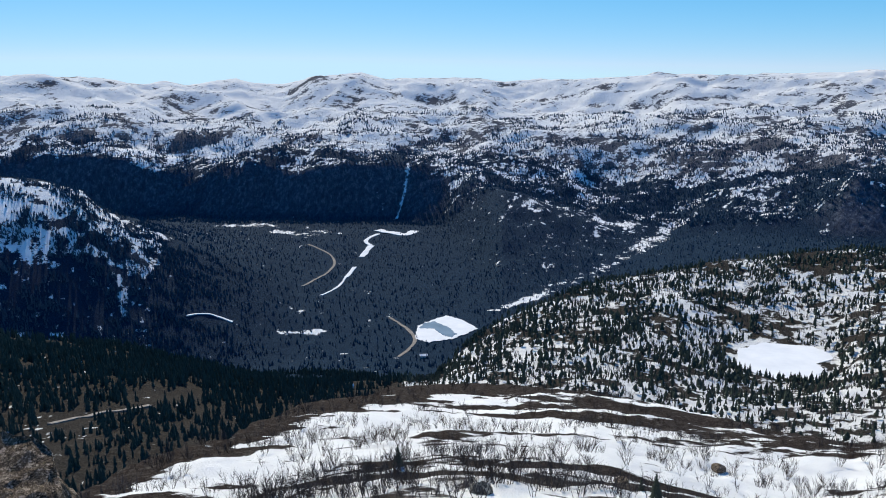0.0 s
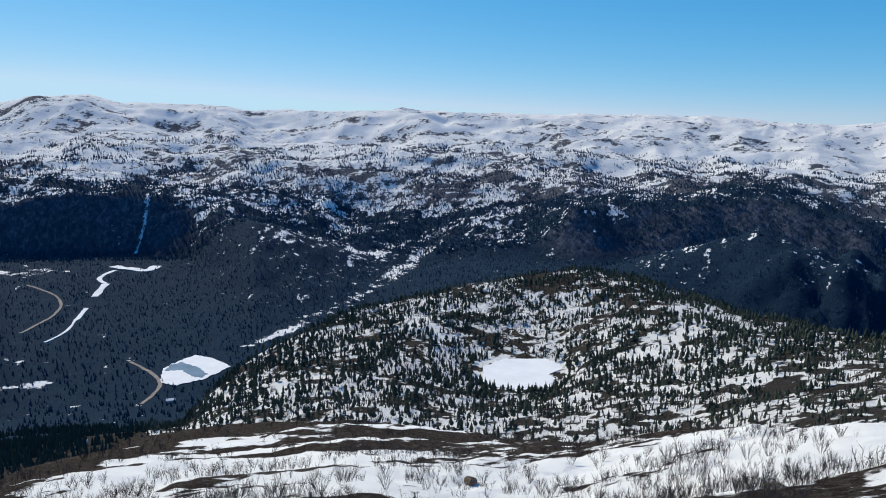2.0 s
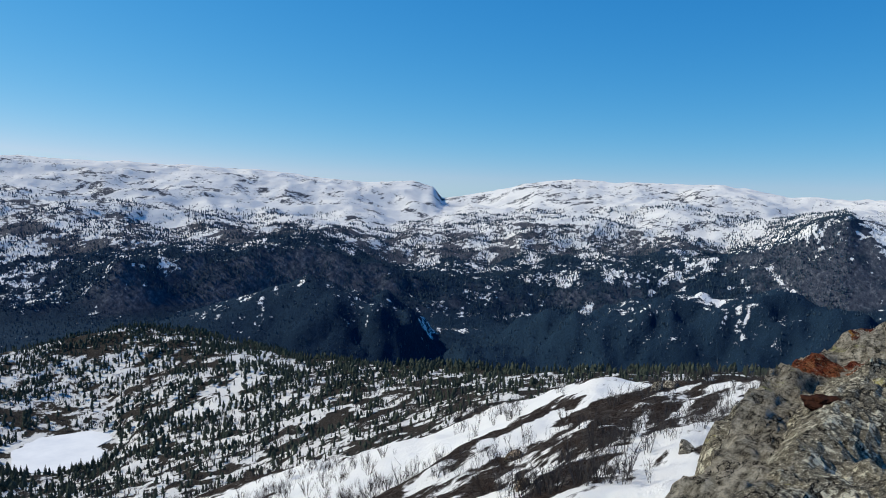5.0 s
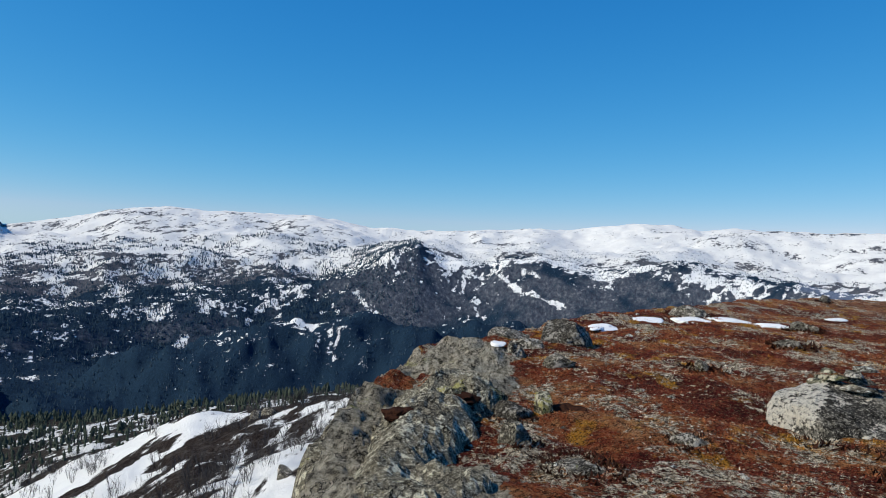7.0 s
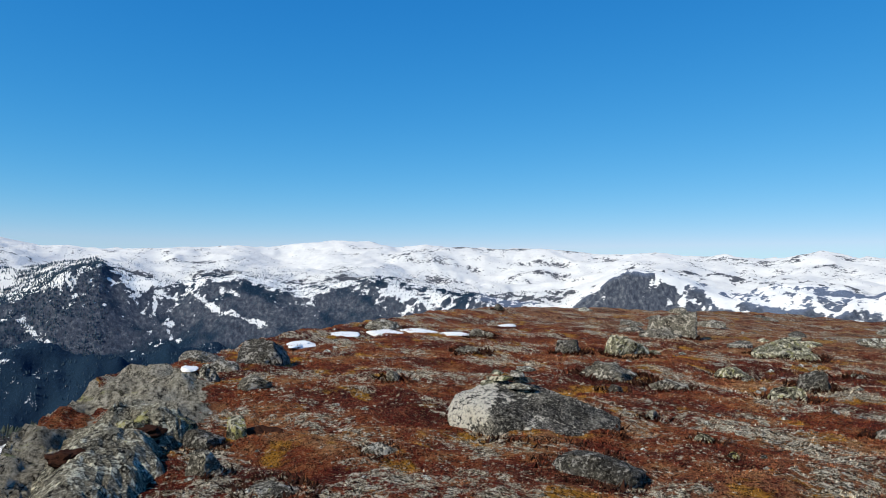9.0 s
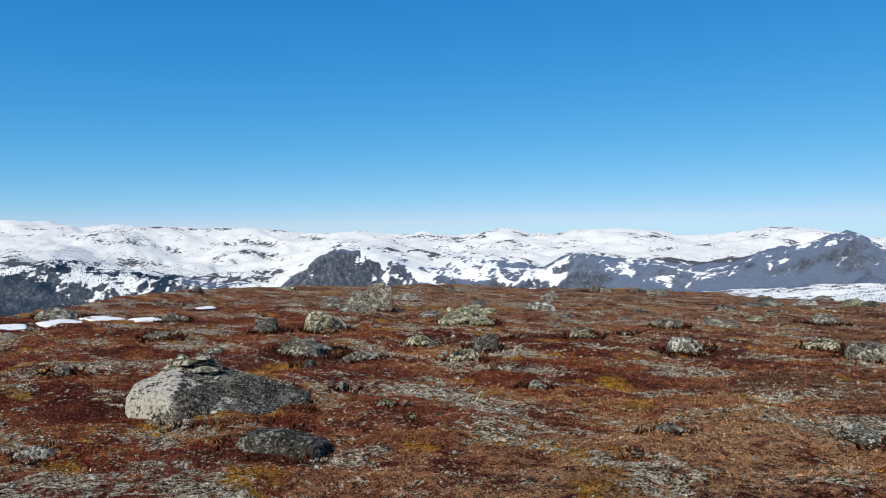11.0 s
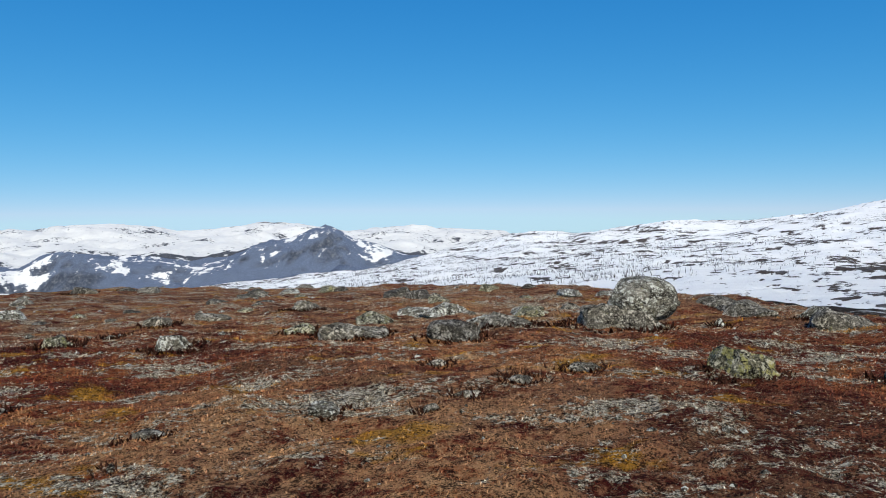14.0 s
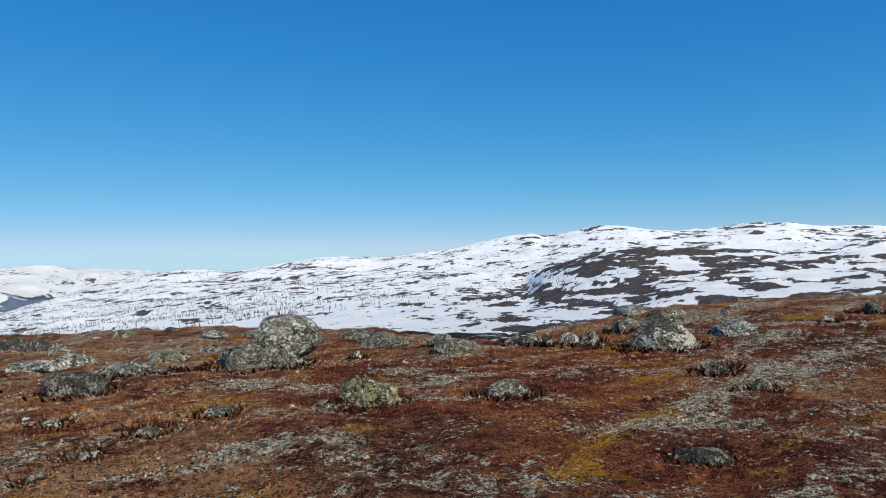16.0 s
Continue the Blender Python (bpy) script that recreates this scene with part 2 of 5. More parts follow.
HILL_SHOULDER = [
    (-60, 450, -153.3), (-33, 450, -157.8), (-25, 450, -169.3), (-15, 440, -180.7), (0, 380, -161.3), (10, 490, -172.9), 
    (17, 540, -183.3), (22.5, 567, -200.3), (26, 567, -204.2), (29.2, 567, -200.3), (34, 560, -182.5), (40, 530, -160.4), 
    (50, 400, -122.2), (60, 330, -89.9), (70, 300, -73.2), (79, 290, -65.4), (90, 330, -68.5), (117, 400, -47.5), 
    (150, 450, -31.4), (165, 430, -21.7), (177, 400, -15.2), (190, 380, -9), (199, 370, -7.4), (204.5, 360, -10.3), 
    (206, 350, -2.1), (208, 350, 2.8), (211, 350, 7.7), (215, 350, 9.7), (220, 350, 6.5), (224, 350, 3.4), (230, 350, 1.2), 
    (245, 350, -1.5)]
HILL_BENCH = [
    (-60, 560, -164.3), (-33, 560, -165.3), (-15, 560, -215.6), (0, 450, -180.2), (10, 600, -188.7), (17, 650, -192.2), 
    (22.5, 655, -204.9), (26, 655, -204.9), (29.2, 655, -203.7), (34, 660, -182.7), (40, 640, -167.5), (50, 520, -140.7), 
    (60, 420, -106.2), (70, 380, -88.9), (79, 370, -79.7), (90, 420, -80), (117, 520, -62.2), (150, 700, -44.9), 
    (165, 700, -25.3), (177, 700, -9.4), (190, 700, -2.1), (204, 700, 5.3), (215, 700, 8.9), (230, 700, 4)]
HILL_TOP_WEST = [
    (-60, 760, -174), (-33, 760, -196), (-27, 740, -218), (-21, 720, -241), (-16, 700, -257), (-11, 660, -265), 
    (-6, 600, -251), (-1.2, 560, -217), (2.7, 650, -210), (9.6, 780, -205), (14, 840, -202), (20.3, 900, -190), 
    (25.9, 940, -179), (30, 950, -174), (35, 920, -175), (39.6, 860, -181), (44, 790, -182), (51, 660, -159), 
    (57, 560, -134), (62.6, 500, -117), (69, 470, -106), (79, 450, -94), (90, 520, -90), (117, 700, -84)]
HILL_TOP_EAST = [
    (140, 950, -82), (150, 1050, -59), (155, 1100, -50), (159.4, 1100, -43), (163.7, 1100, -35), (168, 1100, -18), 
    (171.8, 1100, -2), (176.5, 1100, 15), (181, 1120, 18), (185, 1150, 24), (188.3, 1150, 34), (193.4, 1180, 32), 
    (197.5, 1200, 40), (201.4, 1200, 50), (205, 1200, 57), (206.4, 1200, 51), (210.5, 1200, 63), (213, 1200, 62), 
    (216.3, 1200, 54), (221.4, 1200, 56), (224, 1200, 51), (226.5, 1200, 41), (230, 1200, 36), (245, 1200, 23)]
HILL_BACK = [
    (-60, 950, -330), (-11, 850, -330), (0, 760, -340), (10, 950, -330), (30, 1180, -330), (44, 1020, -320), (60, 750, -270), 
    (79, 700, -240), (90, 750, -220), (117, 900, -180), (150, 1350, -120), (165, 1400, -60), (177, 1400, -20), 
    (200, 1450, 20), (230, 1450, 10)]
VALLEY_NEAR = [
    (-60, 1150, -380), (-33, 1080, -385), (0, 1150, -400), (30, 1400, -400), (50, 1400, -400), (79, 1400, -400), 
    (117, 1500, -330), (150, 1650, -160), (165, 1700, -90), (177, 1700, -60), (230, 1700, -60)]
VALLEY_SPUR = [
    (-60, 1500, -90), (-31.8, 1500, -105), (-29.8, 1500, -114), (-26.9, 1500, -138), (-26, 1500, -169), (-21.4, 1500, -241), 
    (-17.4, 1500, -298), (-12.4, 1500, -381), (-7, 1500, -400), (0, 1500, -400), (3, 1390, -400), (9, 1430, -399), (14, 1750, -396), (20, 1760, -380),
    (28, 1760, -350), (33, 1760, -304), (37, 1760, -268), (42, 1760, -238), (46.5, 1760, -222), (49.5, 1760, -230), (51.5, 1760, -282), (53.5, 1760, -388),
    (58, 1800, -392), (62, 1850, -345), (65, 1850, -268), (69, 1850, -225), (73, 1850, -208), (77, 1850, -214), (81, 1850, -238), (90, 1850, -236), (100, 1850, -238), (117, 1900, -270), (150, 2000, -138), (177, 2000, -68), (230, 2000, -68)]
WALL_FOOT = [
    (-60, 2900, -354), (-25, 2900, -370), (-17, 2620, -379), (-4, 2440, -376), (0, 2300, -378), (2.5, 1900, -390), (4.5, 1480, -398),
    (8.3, 1530, -397), (11.4, 1690, -393), (14.9, 1940, -389), (18, 2150, -384), (24, 2180, -372), (31, 2150, -368), (37, 2200, -372), 
    (44, 2250, -372), (50, 2200, -380), (55, 2160, -399), (60, 2250, -395), (70, 2350, -371), (79, 2450, -369), 
    (90, 2500, -328), (100, 2500, -283), (117, 2550, -244), (135, 2600, -203), (150, 2600, -144), (177, 2500, -64), 
    (230, 2500, -64)]
RIM_WEST = [
    (-60, 3200, -166), (-31, 3120, -173), (-28, 3080, -141), (-21, 2950, -194), (-11, 2650, -205), (-4, 2600, -201), 
    (2.8, 2500, -235), (7, 2500, -274), (10, 2500, -297), (14, 2500, -314), (18, 2450, -338), (22, 2400, -310), 
    (26, 2380, -274), (30, 2340, -224), (36, 2420, -202), (44, 2430, -177), (49, 2400, -234), (53, 2420, -278), 
    (57, 2450, -299), (62, 2550, -275), (70, 2650, -240), (75.7, 2800, -189), (77.4, 2820, -136), (81.8, 2850, -38), 
    (83.6, 2850, -16)]
RIM_EAST = [
    (86, 2850, -78), (88.6, 2850, -89), (91, 2850, -68), (93, 2850, -62), (95.3, 2800, -96), (98, 2750, -128), 
    (103.8, 2850, -56), (108, 2800, -96), (111.6, 2750, -130), (115, 2750, -162), (118.8, 2700, -145), (121.4, 2720, -55), 
    (123.5, 2750, 5), (126, 2780, -7), (131.3, 2800, -82), (135, 2850, -54), (140, 2850, -58), (143, 2850, 2), 
    (147, 2850, -43), (151, 2850, -48), (155, 2850, -18), (159, 2850, 21), (161.5, 2850, 61), (164, 2850, 7), 
    (168, 2850, -48), (177, 2850, -48), (230, 2850, -48)]
SHELF = [
    (-60, 3650, 2), (-31, 3600, 2), (-17, 3500, -23), (1, 3450, -59), (10, 3400, -76), (18, 3350, -74), (31, 3300, -91), 
    (39, 3300, -131), (46, 3400, -135), (50, 3500, -176), (54, 3600, -118), (59, 3500, -78), (66, 3400, -52), 
    (72, 3450, -35), (77, 3500, -53), (84, 3550, -29), (88, 3600, -24), (93, 3600, -17), (98, 3600, -42), (104, 3600, -30), 
    (112, 3650, -68), (119, 3600, -61), (124, 3500, 14), (131, 3500, 8), (142, 3600, 14), (150, 3600, 14), (160, 3600, 33), 
    (170, 3600, 2), (180, 3600, -17), (230, 3600, -17)]
SKYLINE_WEST = [
    (-60, 174), (-40, 190), (-31, 196), (-29, 199), (-24.6, 186), (-22.1, 148), 
    (-20.7, 166), (-19.2, 145), (-15.6, 179), (-14.8, 159), (-12.3, 138), (-10.4, 174), 
    (-6.3, 200), (-4.5, 162), (-1, 163), (2.9, 163), (4.7, 141), (7.7, 153), 
    (11.5, 149), (16.9, 155), (21.6, 143), (25.5, 140), (30.6, 138)]
SKYLINE_MIDDLE = [
    (34.7, 129), (39.2, 118), (43.6, 95), (47.9, 80), (51.6, 90), (53.3, 58), 
    (54, -10), (55.6, 10), (57.1, 38), (59.7, 72), (62.2, 118), (64.3, 137), 
    (66.8, 116), (71.1, 127), (75, 130), (77, 113), (79.8, 59), (83.7, 51), 
    (87.3, 66), (89.4, 80), (95.2, 98), (98.6, 130), (100.7, 149), (103.2, 145), 
    (105.3, 114)]
SKYLINE_EAST = [
    (107.6, 141), (109.6, 129), (113.3, 139), (116.8, 143), (120.9, 124), (123.1, 111), 
    (125.6, 132), (128.4, 110), (131.8, 110), (134.6, 101), (138, 119), (141.9, 123), 
    (146, 160), (149.1, 126), (150.5, 110), (154.1, 135), (157.2, 152), (159.4, 153), 
    (161.6, 116), (164.6, 94), (168.5, 105), (172, 96), (173.8, 74), (176, 57), 
    (180, 33), (230, 25)]

EYE = 1.6


def lattice(ix, iy, seed):
    h = np.sin(ix * 127.1 + iy * 311.7 + seed * 74.7) * 43758.5453
    return h - np.floor(h)


def soft_noise(x, y, seed=0):
    ix, iy = np.floor(x), np.floor(y)
    fx, fy = x - ix, y - iy
    fx, fy = fx * fx * (3 - 2 * fx), fy * fy * (3 - 2 * fy)
    a, b = lattice(ix, iy, seed), lattice(ix + 1, iy, seed)
    c, d = lattice(ix, iy + 1, seed), lattice(ix + 1, iy + 1, seed)
    return (a * (1 - fx) + b * fx) * (1 - fy) + (c * (1 - fx) + d * fx) * fy - 0.5


def fbm(x, y, octaves=5, seed=0, gain=0.5):
    s, k = 0, 1.0
    for o in range(octaves):
        s = s + k * soft_noise(x, y, seed + o)
        x, y, k = x * 2.03 + 7.7, y * 2.03 + 3.1, k * gain
    return s


def smooth(v, lo, hi):
    t = np.clip((v - lo) / (hi - lo), 0, 1)
    return t * t * (3 - 2 * t)


def plateau(x, y):
    r = np.hypot(x, y)
    z = 0.28 - np.where(x > 0, 0.55 * (1 - np.exp(-np.maximum(x, 0) / 13)), 0.015 * x)
    z = z - 0.28 * np.exp(-(r / 3.0) ** 2)
    return z + 0.22 * fbm(x / 5, y / 5, 3, 3) * smooth(r, 2, 8) + (0.10 * fbm(x / 0.9, y / 0.9, 4, 9) + 0.07 * fbm(x / 0.38, y / 0.38, 3, 15)) * smooth(r, 1.5, 4)


az = np.concatenate([np.arange(-36, 234.01, 0.24), np.arange(236, 323.9, 2.0)])
rr = np.concatenate([[0.002], np.geomspace(0.35, 3.4, 14)[:-1], np.geomspace(3.4, 52, 215)[:-1], np.geomspace(52, 320, 78)[:-1], np.geomspace(320, 1000, 95)[:-1],
                     np.geomspace(1000, 2250, 70)[:-1], np.geomspace(2250, 4750, 130)])
A, R = np.meshgrid(az, rr, indexing="ij")
X, Y = R * np.sin(np.radians(A)), R * np.cos(np.radians(A))


def along(rows, column):
    rows = np.array(rows, float)
    return np.interp(az, rows[:, 0], rows[:, column], period=360)


lip_r = along(LIP, 1)
lip_z = plateau(lip_r * np.sin(np.radians(az)), lip_r * np.cos(np.radians(az)))
crest_r, crest_z = along(CREST, 1), along(CREST, 2)
steep = smooth(az, 78, 92) * (1 - smooth(az, 234, 300))
steep = np.where(az > 180, np.maximum(steep, 0.0), steep)
scarp = 2.4 * (1 - smooth(az, 82, 95)) + 0.5 * smooth(az, 82, 95)
KNOTS = [(np.full_like(az, 0.2), np.zeros_like(az)), (lip_r, lip_z), (lip_r + scarp * 0.55 + 0.3, lip_z - scarp),
         (lip_r * 0.5 + crest_r * 0.5, (lip_z - scarp) * 0.45 + crest_z * 0.55), (crest_r, crest_z)]
KNOTS += [(along(t, 1), along(t, 2)) for t in (DIP, HILL_FOOT, HILL_SHOULDER, HILL_BENCH, HILL_TOP_WEST + HILL_TOP_EAST, HILL_BACK, VALLEY_NEAR, VALLEY_SPUR, WALL_FOOT, RIM_WEST + RIM_EAST, SHELF)]
KNOTS += [(np.full_like(az, 4450.0), along(SKYLINE_WEST + SKYLINE_MIDDLE + SKYLINE_EAST, 1)), (np.full_like(az, 4760.0), along(SKYLINE_WEST + SKYLINE_MIDDLE + SKYLINE_EAST, 1) - 90)]
LIPK, FOOT, MID, CRESTK, DIPK, HFOOT, SHOULDER, BENCH, TOP, BACK, FLOOR, SPUR, WALL, RIM, SHELFK, SKYK = range(1, 17)
ease = {LIPK: 0.0, FOOT: 0.0, MID: 0.0, CRESTK: 0.3, DIPK: 0.4, HFOOT: 0.2, SHOULDER: 0.0, BENCH: 0.3, TOP: 0.6, BACK: 0.6, FLOOR: 0.6, SPUR: 0.6, WALL: 0.35, RIM: 0.5, SHELFK: 0.6, SKYK: 0.0}

Z = plateau(X, Y)
S = np.zeros_like(Z)  # which stretch of the land a place belongs to
for k in range(1, len(KNOTS) - 1):
    (r0, z0), (r1, z1) = KNOTS[k], KNOTS[k + 1]
    t = np.log(R / r0[:, None]) / np.log(np.maximum(r1, r0 * 1.02) / r0)[:, None]
    inside = (t >= 0) & ((t <= 1) | (k == len(KNOTS) - 2))
    t = np.clip(t, 0, 1)
    if k in (LIPK, FOOT, MID):
        t = (R - r0[:, None]) / (np.maximum(r1, r0 * 1.02) - r0)[:, None]
        t = np.clip(t, 0, 1)
    e = t * (1 - ease[k]) + t * t * (3 - 2 * t) * ease[k]
    Z = np.where(inside, z0[:, None] * (1 - e) + z1[:, None] * e, Z)
    S = np.where(inside, k + t, S)

LR, AR = np.log(R), np.radians(A)
rough = fbm(LR * 9, AR * 9, 6, 20, 0.52)
ridged = 0.22 - np.abs(fbm(LR * 8, AR * 9, 7, 40, 0.45))
swell = fbm(LR * 6, AR * 6, 4, 48, 0.5)
knolls = fbm(LR * 55, AR * 55, 4, 44, 0.6)
benches = fbm(LR * 80, AR * 26, 5, 46, 0.55)
# swing of the ground by how far away it lies
far_side = smooth(S, 12.9, 13.6) * (1 - 0.85 * smooth(S, 15.7, 16))
Z += R * 0.010 * rough * smooth(S, 4.3, 5.5) * (1 - 0.6 * smooth(S, 15.2, 16)) * (1 - 0.6 * smooth(S, 9.7, 10.5) * (1 - smooth(S, 12.9, 13.3)))
Z += R * (0.026 * ridged + 0.010 * swell + 0.0007 * knolls + 0.0026 * benches) * far_side
Z += R * 0.0016 * knolls * smooth(S, 4.6, 5.5)
Z += 0.9 * fbm(X / 9, Y / 6, 5, 60) * smooth(S, 2.2, 3) * (1 - smooth(S, 4.0, 4.6))
Z += 0.25 * fbm(X / 1.6, Y / 1.6, 4, 70) * smooth(S, 1.6, 2.4) * (1 - smooth(S, 4.0, 4.6))
Z += 0.5 * fbm(X / 0.8, Y / 0.8, 5, 75) * smooth(S, 1.0, 1.3) * (1 - smooth(S, 2.0, 2.3)) * (1 - smooth(A, 86, 95))

Z += R * 0.045 * fbm(LR * 13, AR * 13, 5, 52) * smooth(S, 10.0, 10.6) * (1 - smooth(S, 12.3, 12.9)) * smooth(A, 36, 48)

# the tarn on the forested hill and the frozen lake in the valley lie level
TARN, LAKE = (26.0, 610, -204.0, 3.5, 45), (-0.2, 1258, -398.0, 2.4, 66)


def level(spot):
    a, r, z, da, dr = spot
    wob = 0.25 * fbm(AR * 60, LR * 60, 3, 90)
    d = np.sqrt(((A - a) / da) ** 2 + ((R - r) / dr) ** 2) + wob
    return d


for spot in (TARN, LAKE):
    d = level(spot)
    Z = np.where(d < 1.6, Z * smooth(d, 1.0, 1.6) + (spot[2] - 0.6) * (1 - smooth(d, 1.0, 1.6)), Z)

# ---- what covers the land: snow, bare rock, forest ----
EL = np.degrees(np.arctan2(Z - EYE, R))
n1 = fbm(LR * 26, AR * 26, 5, 110, 0.6)
n2 = fbm(LR * 80, AR * 80, 4, 120, 0.62)
n3 = fbm(LR * 210, AR * 210, 2, 123, 0.7)
band = fbm(X / 26, Y / 4.5, 5, 130, 0.55)
lee = fbm(LR * 44, AR * 15, 5, 140, 0.6)
SNOW = np.zeros_like(Z)
spots = fbm(X / 3.2, Y / 1.6, 4, 135, 0.6)
SNOW = np.where((S >= 2) & (S < 5), 0.60 + 1.3 * band + 0.5 * spots + 0.2 * smooth(A, 36, 46) - 0.8 * smooth(S, 3.35, 3.85) * (A > -40) * (1 - smooth(A, 8, 24)) - 0.45 * smooth(S, 3.85, 3.97) * smooth(A, 20, 35), SNOW)
SNOW = np.where((S >= 4.35) & (S < 9.6), 0.58 + 0.6 * n1 + 0.3 * n2 - 0.15 * smooth(S, 8.6, 8.95) - 0.16 * smooth(A, 38, 48), SNOW)
strips = smooth(np.abs(fbm(LR * 34, AR * 11, 4, 146, 0.55)), 0.0, 0.10)
flecks = fbm(LR * 190, AR * 70, 4, 149, 0.65)
open_land = np.interp(S + 0.55 * n1 * smooth(S, 12.9, 13.4) * (1 - smooth(S, 14.6, 15)), [9.4, 12, 13, 13.55, 13.95, 14.2, 14.5, 14.8, 16], [-0.30, -0.20, -0.10, 0.03, 0.26, 0.46, 0.66, 0.76, 0.82])
# thin woods on the knolls across the valley and on the long slope up from the lake
thin = 0.36 * smooth(S, 11.3, 11.8) * (1 - smooth(S, 12.1, 12.5)) * (smooth(A, 32, 38) * (1 - smooth(A, 50, 52)) + smooth(A, 64, 67) * (1 - smooth(A, 79, 83)) + 0.6 * smooth(A, 83, 86))
thin = thin + 0.16 * smooth(A, 4, 9) * (1 - smooth(A, 30, 36)) * smooth(S, 12.95, 13.2) * (1 - smooth(S, 13.9, 14.1))
thin = thin + 0.14 * smooth(A, 54, 60) * smooth(S, 13.2, 13.6) * (1 - smooth(S, 13.9, 14.1))
wooded = open_land + thin + 0.36 * n1 + 0.42 * n2 + 0.5 * n3 - 0.15 * smooth(A, 2, 14) * smooth(S, 13.7, 14.0) * (1 - smooth(S, 14.6, 15)) * (1 - smooth(A, 56, 66)) + 0.08 * (1 - smooth(A, -2, 6)) * smooth(S, 13.2, 13.5) + (0.3 * lee - 0.38 * (1 - strips)) * smooth(S, 13.7, 14.2)
fell = open_land - 0.01 + 0.42 * lee + 0.34 * n2 + 0.15 * n1 + 0.5 * flecks * (1 - 0.6 * smooth(A, 74, 84)) - 0.16 * (1 - strips)
high = smooth(S, 14.5, 15.0)
SNOW = np.where(S >= 9.4, wooded * (1 - high) + fell * high, SNOW)
SNOW = np.where((A < -4) & (S >= 4.5) & (S < 12), -0.05 + 0.4 * n1 + 0.4 * n2 + (0.40 * smooth(S, 11.4, 11.8) + 0.26 * smooth(S, 10.4, 11.1) + 0.4 * n2 + 0.5 * n3) * (1 - smooth(A + 5 * n1, -25, -20)), SNOW)
west = 1 - smooth(A, 72, 80)
streak = fbm(A * 2.6, EL * 2.2 + 0.5 * A, 6, 148, 0.75)
SNOW += (0.34 + 0.4 * n3) * (S >= 13.15) * (S < 14.1) * smooth(A, 84.6, 85.6) * (1 - smooth(A + 3 * n1, 89, 92)) * smooth(S, 13.15, 13.5)
sheer = smooth(A, 88.5, 90) * (1 - smooth(A, 102, 104)) + smooth(A, 118, 119.5) * (1 - smooth(A, 124, 126))
SNOW -= 0.30 * sheer * smooth(S, 13.2, 13.4) * (1 - smooth(S, 13.93, 14.0))
SNOW += (S >= 13.25) * (S < 14.2) * (1 - 0.8 * sheer) * smooth(A, 66, 72) * (1 - smooth(A, 118, 122)) * (0.02 + 0.85 * streak)
SNOW += (S >= 13.2) * (S < 14.4) * smooth(A, 112, 116) * (1 - 0.8 * sheer) * (0.06 - 0.33 * smooth(A, 138, 142) + (0.7 * streak + 0.55 * n2) * (1 - 0.45 * smooth(A, 138, 142)))
SNOW += (S >= 13.4) * (S < 15) * (1 - west) * 0.22 + (S >= 13.2) * (S < 14.2) * smooth(A, 124, 127) * (0.25 + 0.7 * lee) * (1 - smooth(A, 139, 143))
# the eastern hill: open snow with bare ribs, birch scrub
SNOW = np.where((S >= 4.2) & (S < 10) & (A > 100), 0.86 - 0.08 * smooth(S, 5.5, 6.5) + 0.35 * lee + 0.45 * n2 + (0.66 + 0.09 * smooth(A, 194, 204)) * fbm(EL * 4.2, A * 0.6, 6, 147, 0.6) + 0.75 * flecks, SNOW)
low = smooth(A, 198, 206) * (S >= 4.2) * (S < 7.3)
patch = fbm(EL * 2.6, A * 0.32, 6, 145, 0.58)
SNOW = SNOW - low * (0.42 - 1.7 * patch - 0.3 * lee)
gz = np.gradient(Z, axis=1) / np.maximum(np.gradient(R, axis=1), 1e-6)
ROCK = smooth(np.abs(gz), 0.55, 0.95) * smooth(S, 12.9, 13.2) * (1 - 0.5 * smooth(S, 14.3, 14.8))
SNOW = SNOW - 0.55 * ROCK
cliffs = smooth(A, 76, 84) * (1 - smooth(A, 138, 142)) * smooth(S, 13.3, 13.6) * (1 - smooth(S, 13.95, 14.1))
ROCK = np.maximum(ROCK, cliffs * smooth(n1, -0.15, 0.1) * (1 - 0.45 * smooth(A, 112, 116)))
ROCK = np.maximum(ROCK, smooth(S, 1.0, 1.1) * (1 - smooth(S, 2.1, 2.6)))
ROCK = np.maximum(ROCK, smooth(A, 60, 68) * (1 - smooth(A, 88, 97)) * smooth(Y + 3.6 * fbm(X / 1.7, Y / 1.0, 5, 150), -0.5, 0.4) * (S < 1.05))
crag_relief = 0.3 - np.abs(fbm(X / 1.6, Y / 0.7, 6, 155, 0.55))
ledge = fbm(X / 1.5, Y / 0.8, 5, 152, 0.5) * 7
ledge = (np.floor(ledge) + smooth(ledge - np.floor(ledge), 0.3, 0.6)) / 7
Z += ROCK * (S < 2.3) * smooth(A, 55, 66) * (1 - smooth(A, 90, 98)) * (0.24 * ledge + 0.07 * crag_relief + 0.04 * fbm(X / 0.22, Y / 0.16, 4, 157, 0.6) - 0.01) * smooth(R, 2.5, 4)


def stroke(points, width):
    """How near each place lies to a line of (azimuth, distance) points, 1 on it and 0 past its width."""
    best = np.full(Z.shape, 9.0)
    p = [(radians(a), math.log(r)) for a, r in points]
    for (a0, l0), (a1, l1) in zip(p, p[1:]):
        da, dl = a1 - a0, l1 - l0
        t = np.clip(((AR - a0) * da + (LR - l0) * dl) / (da * da + dl * dl), 0, 1)
        best = np.minimum(best, np.hypot(AR - a0 - t * da, LR - l0 - t * dl))
    return best / width


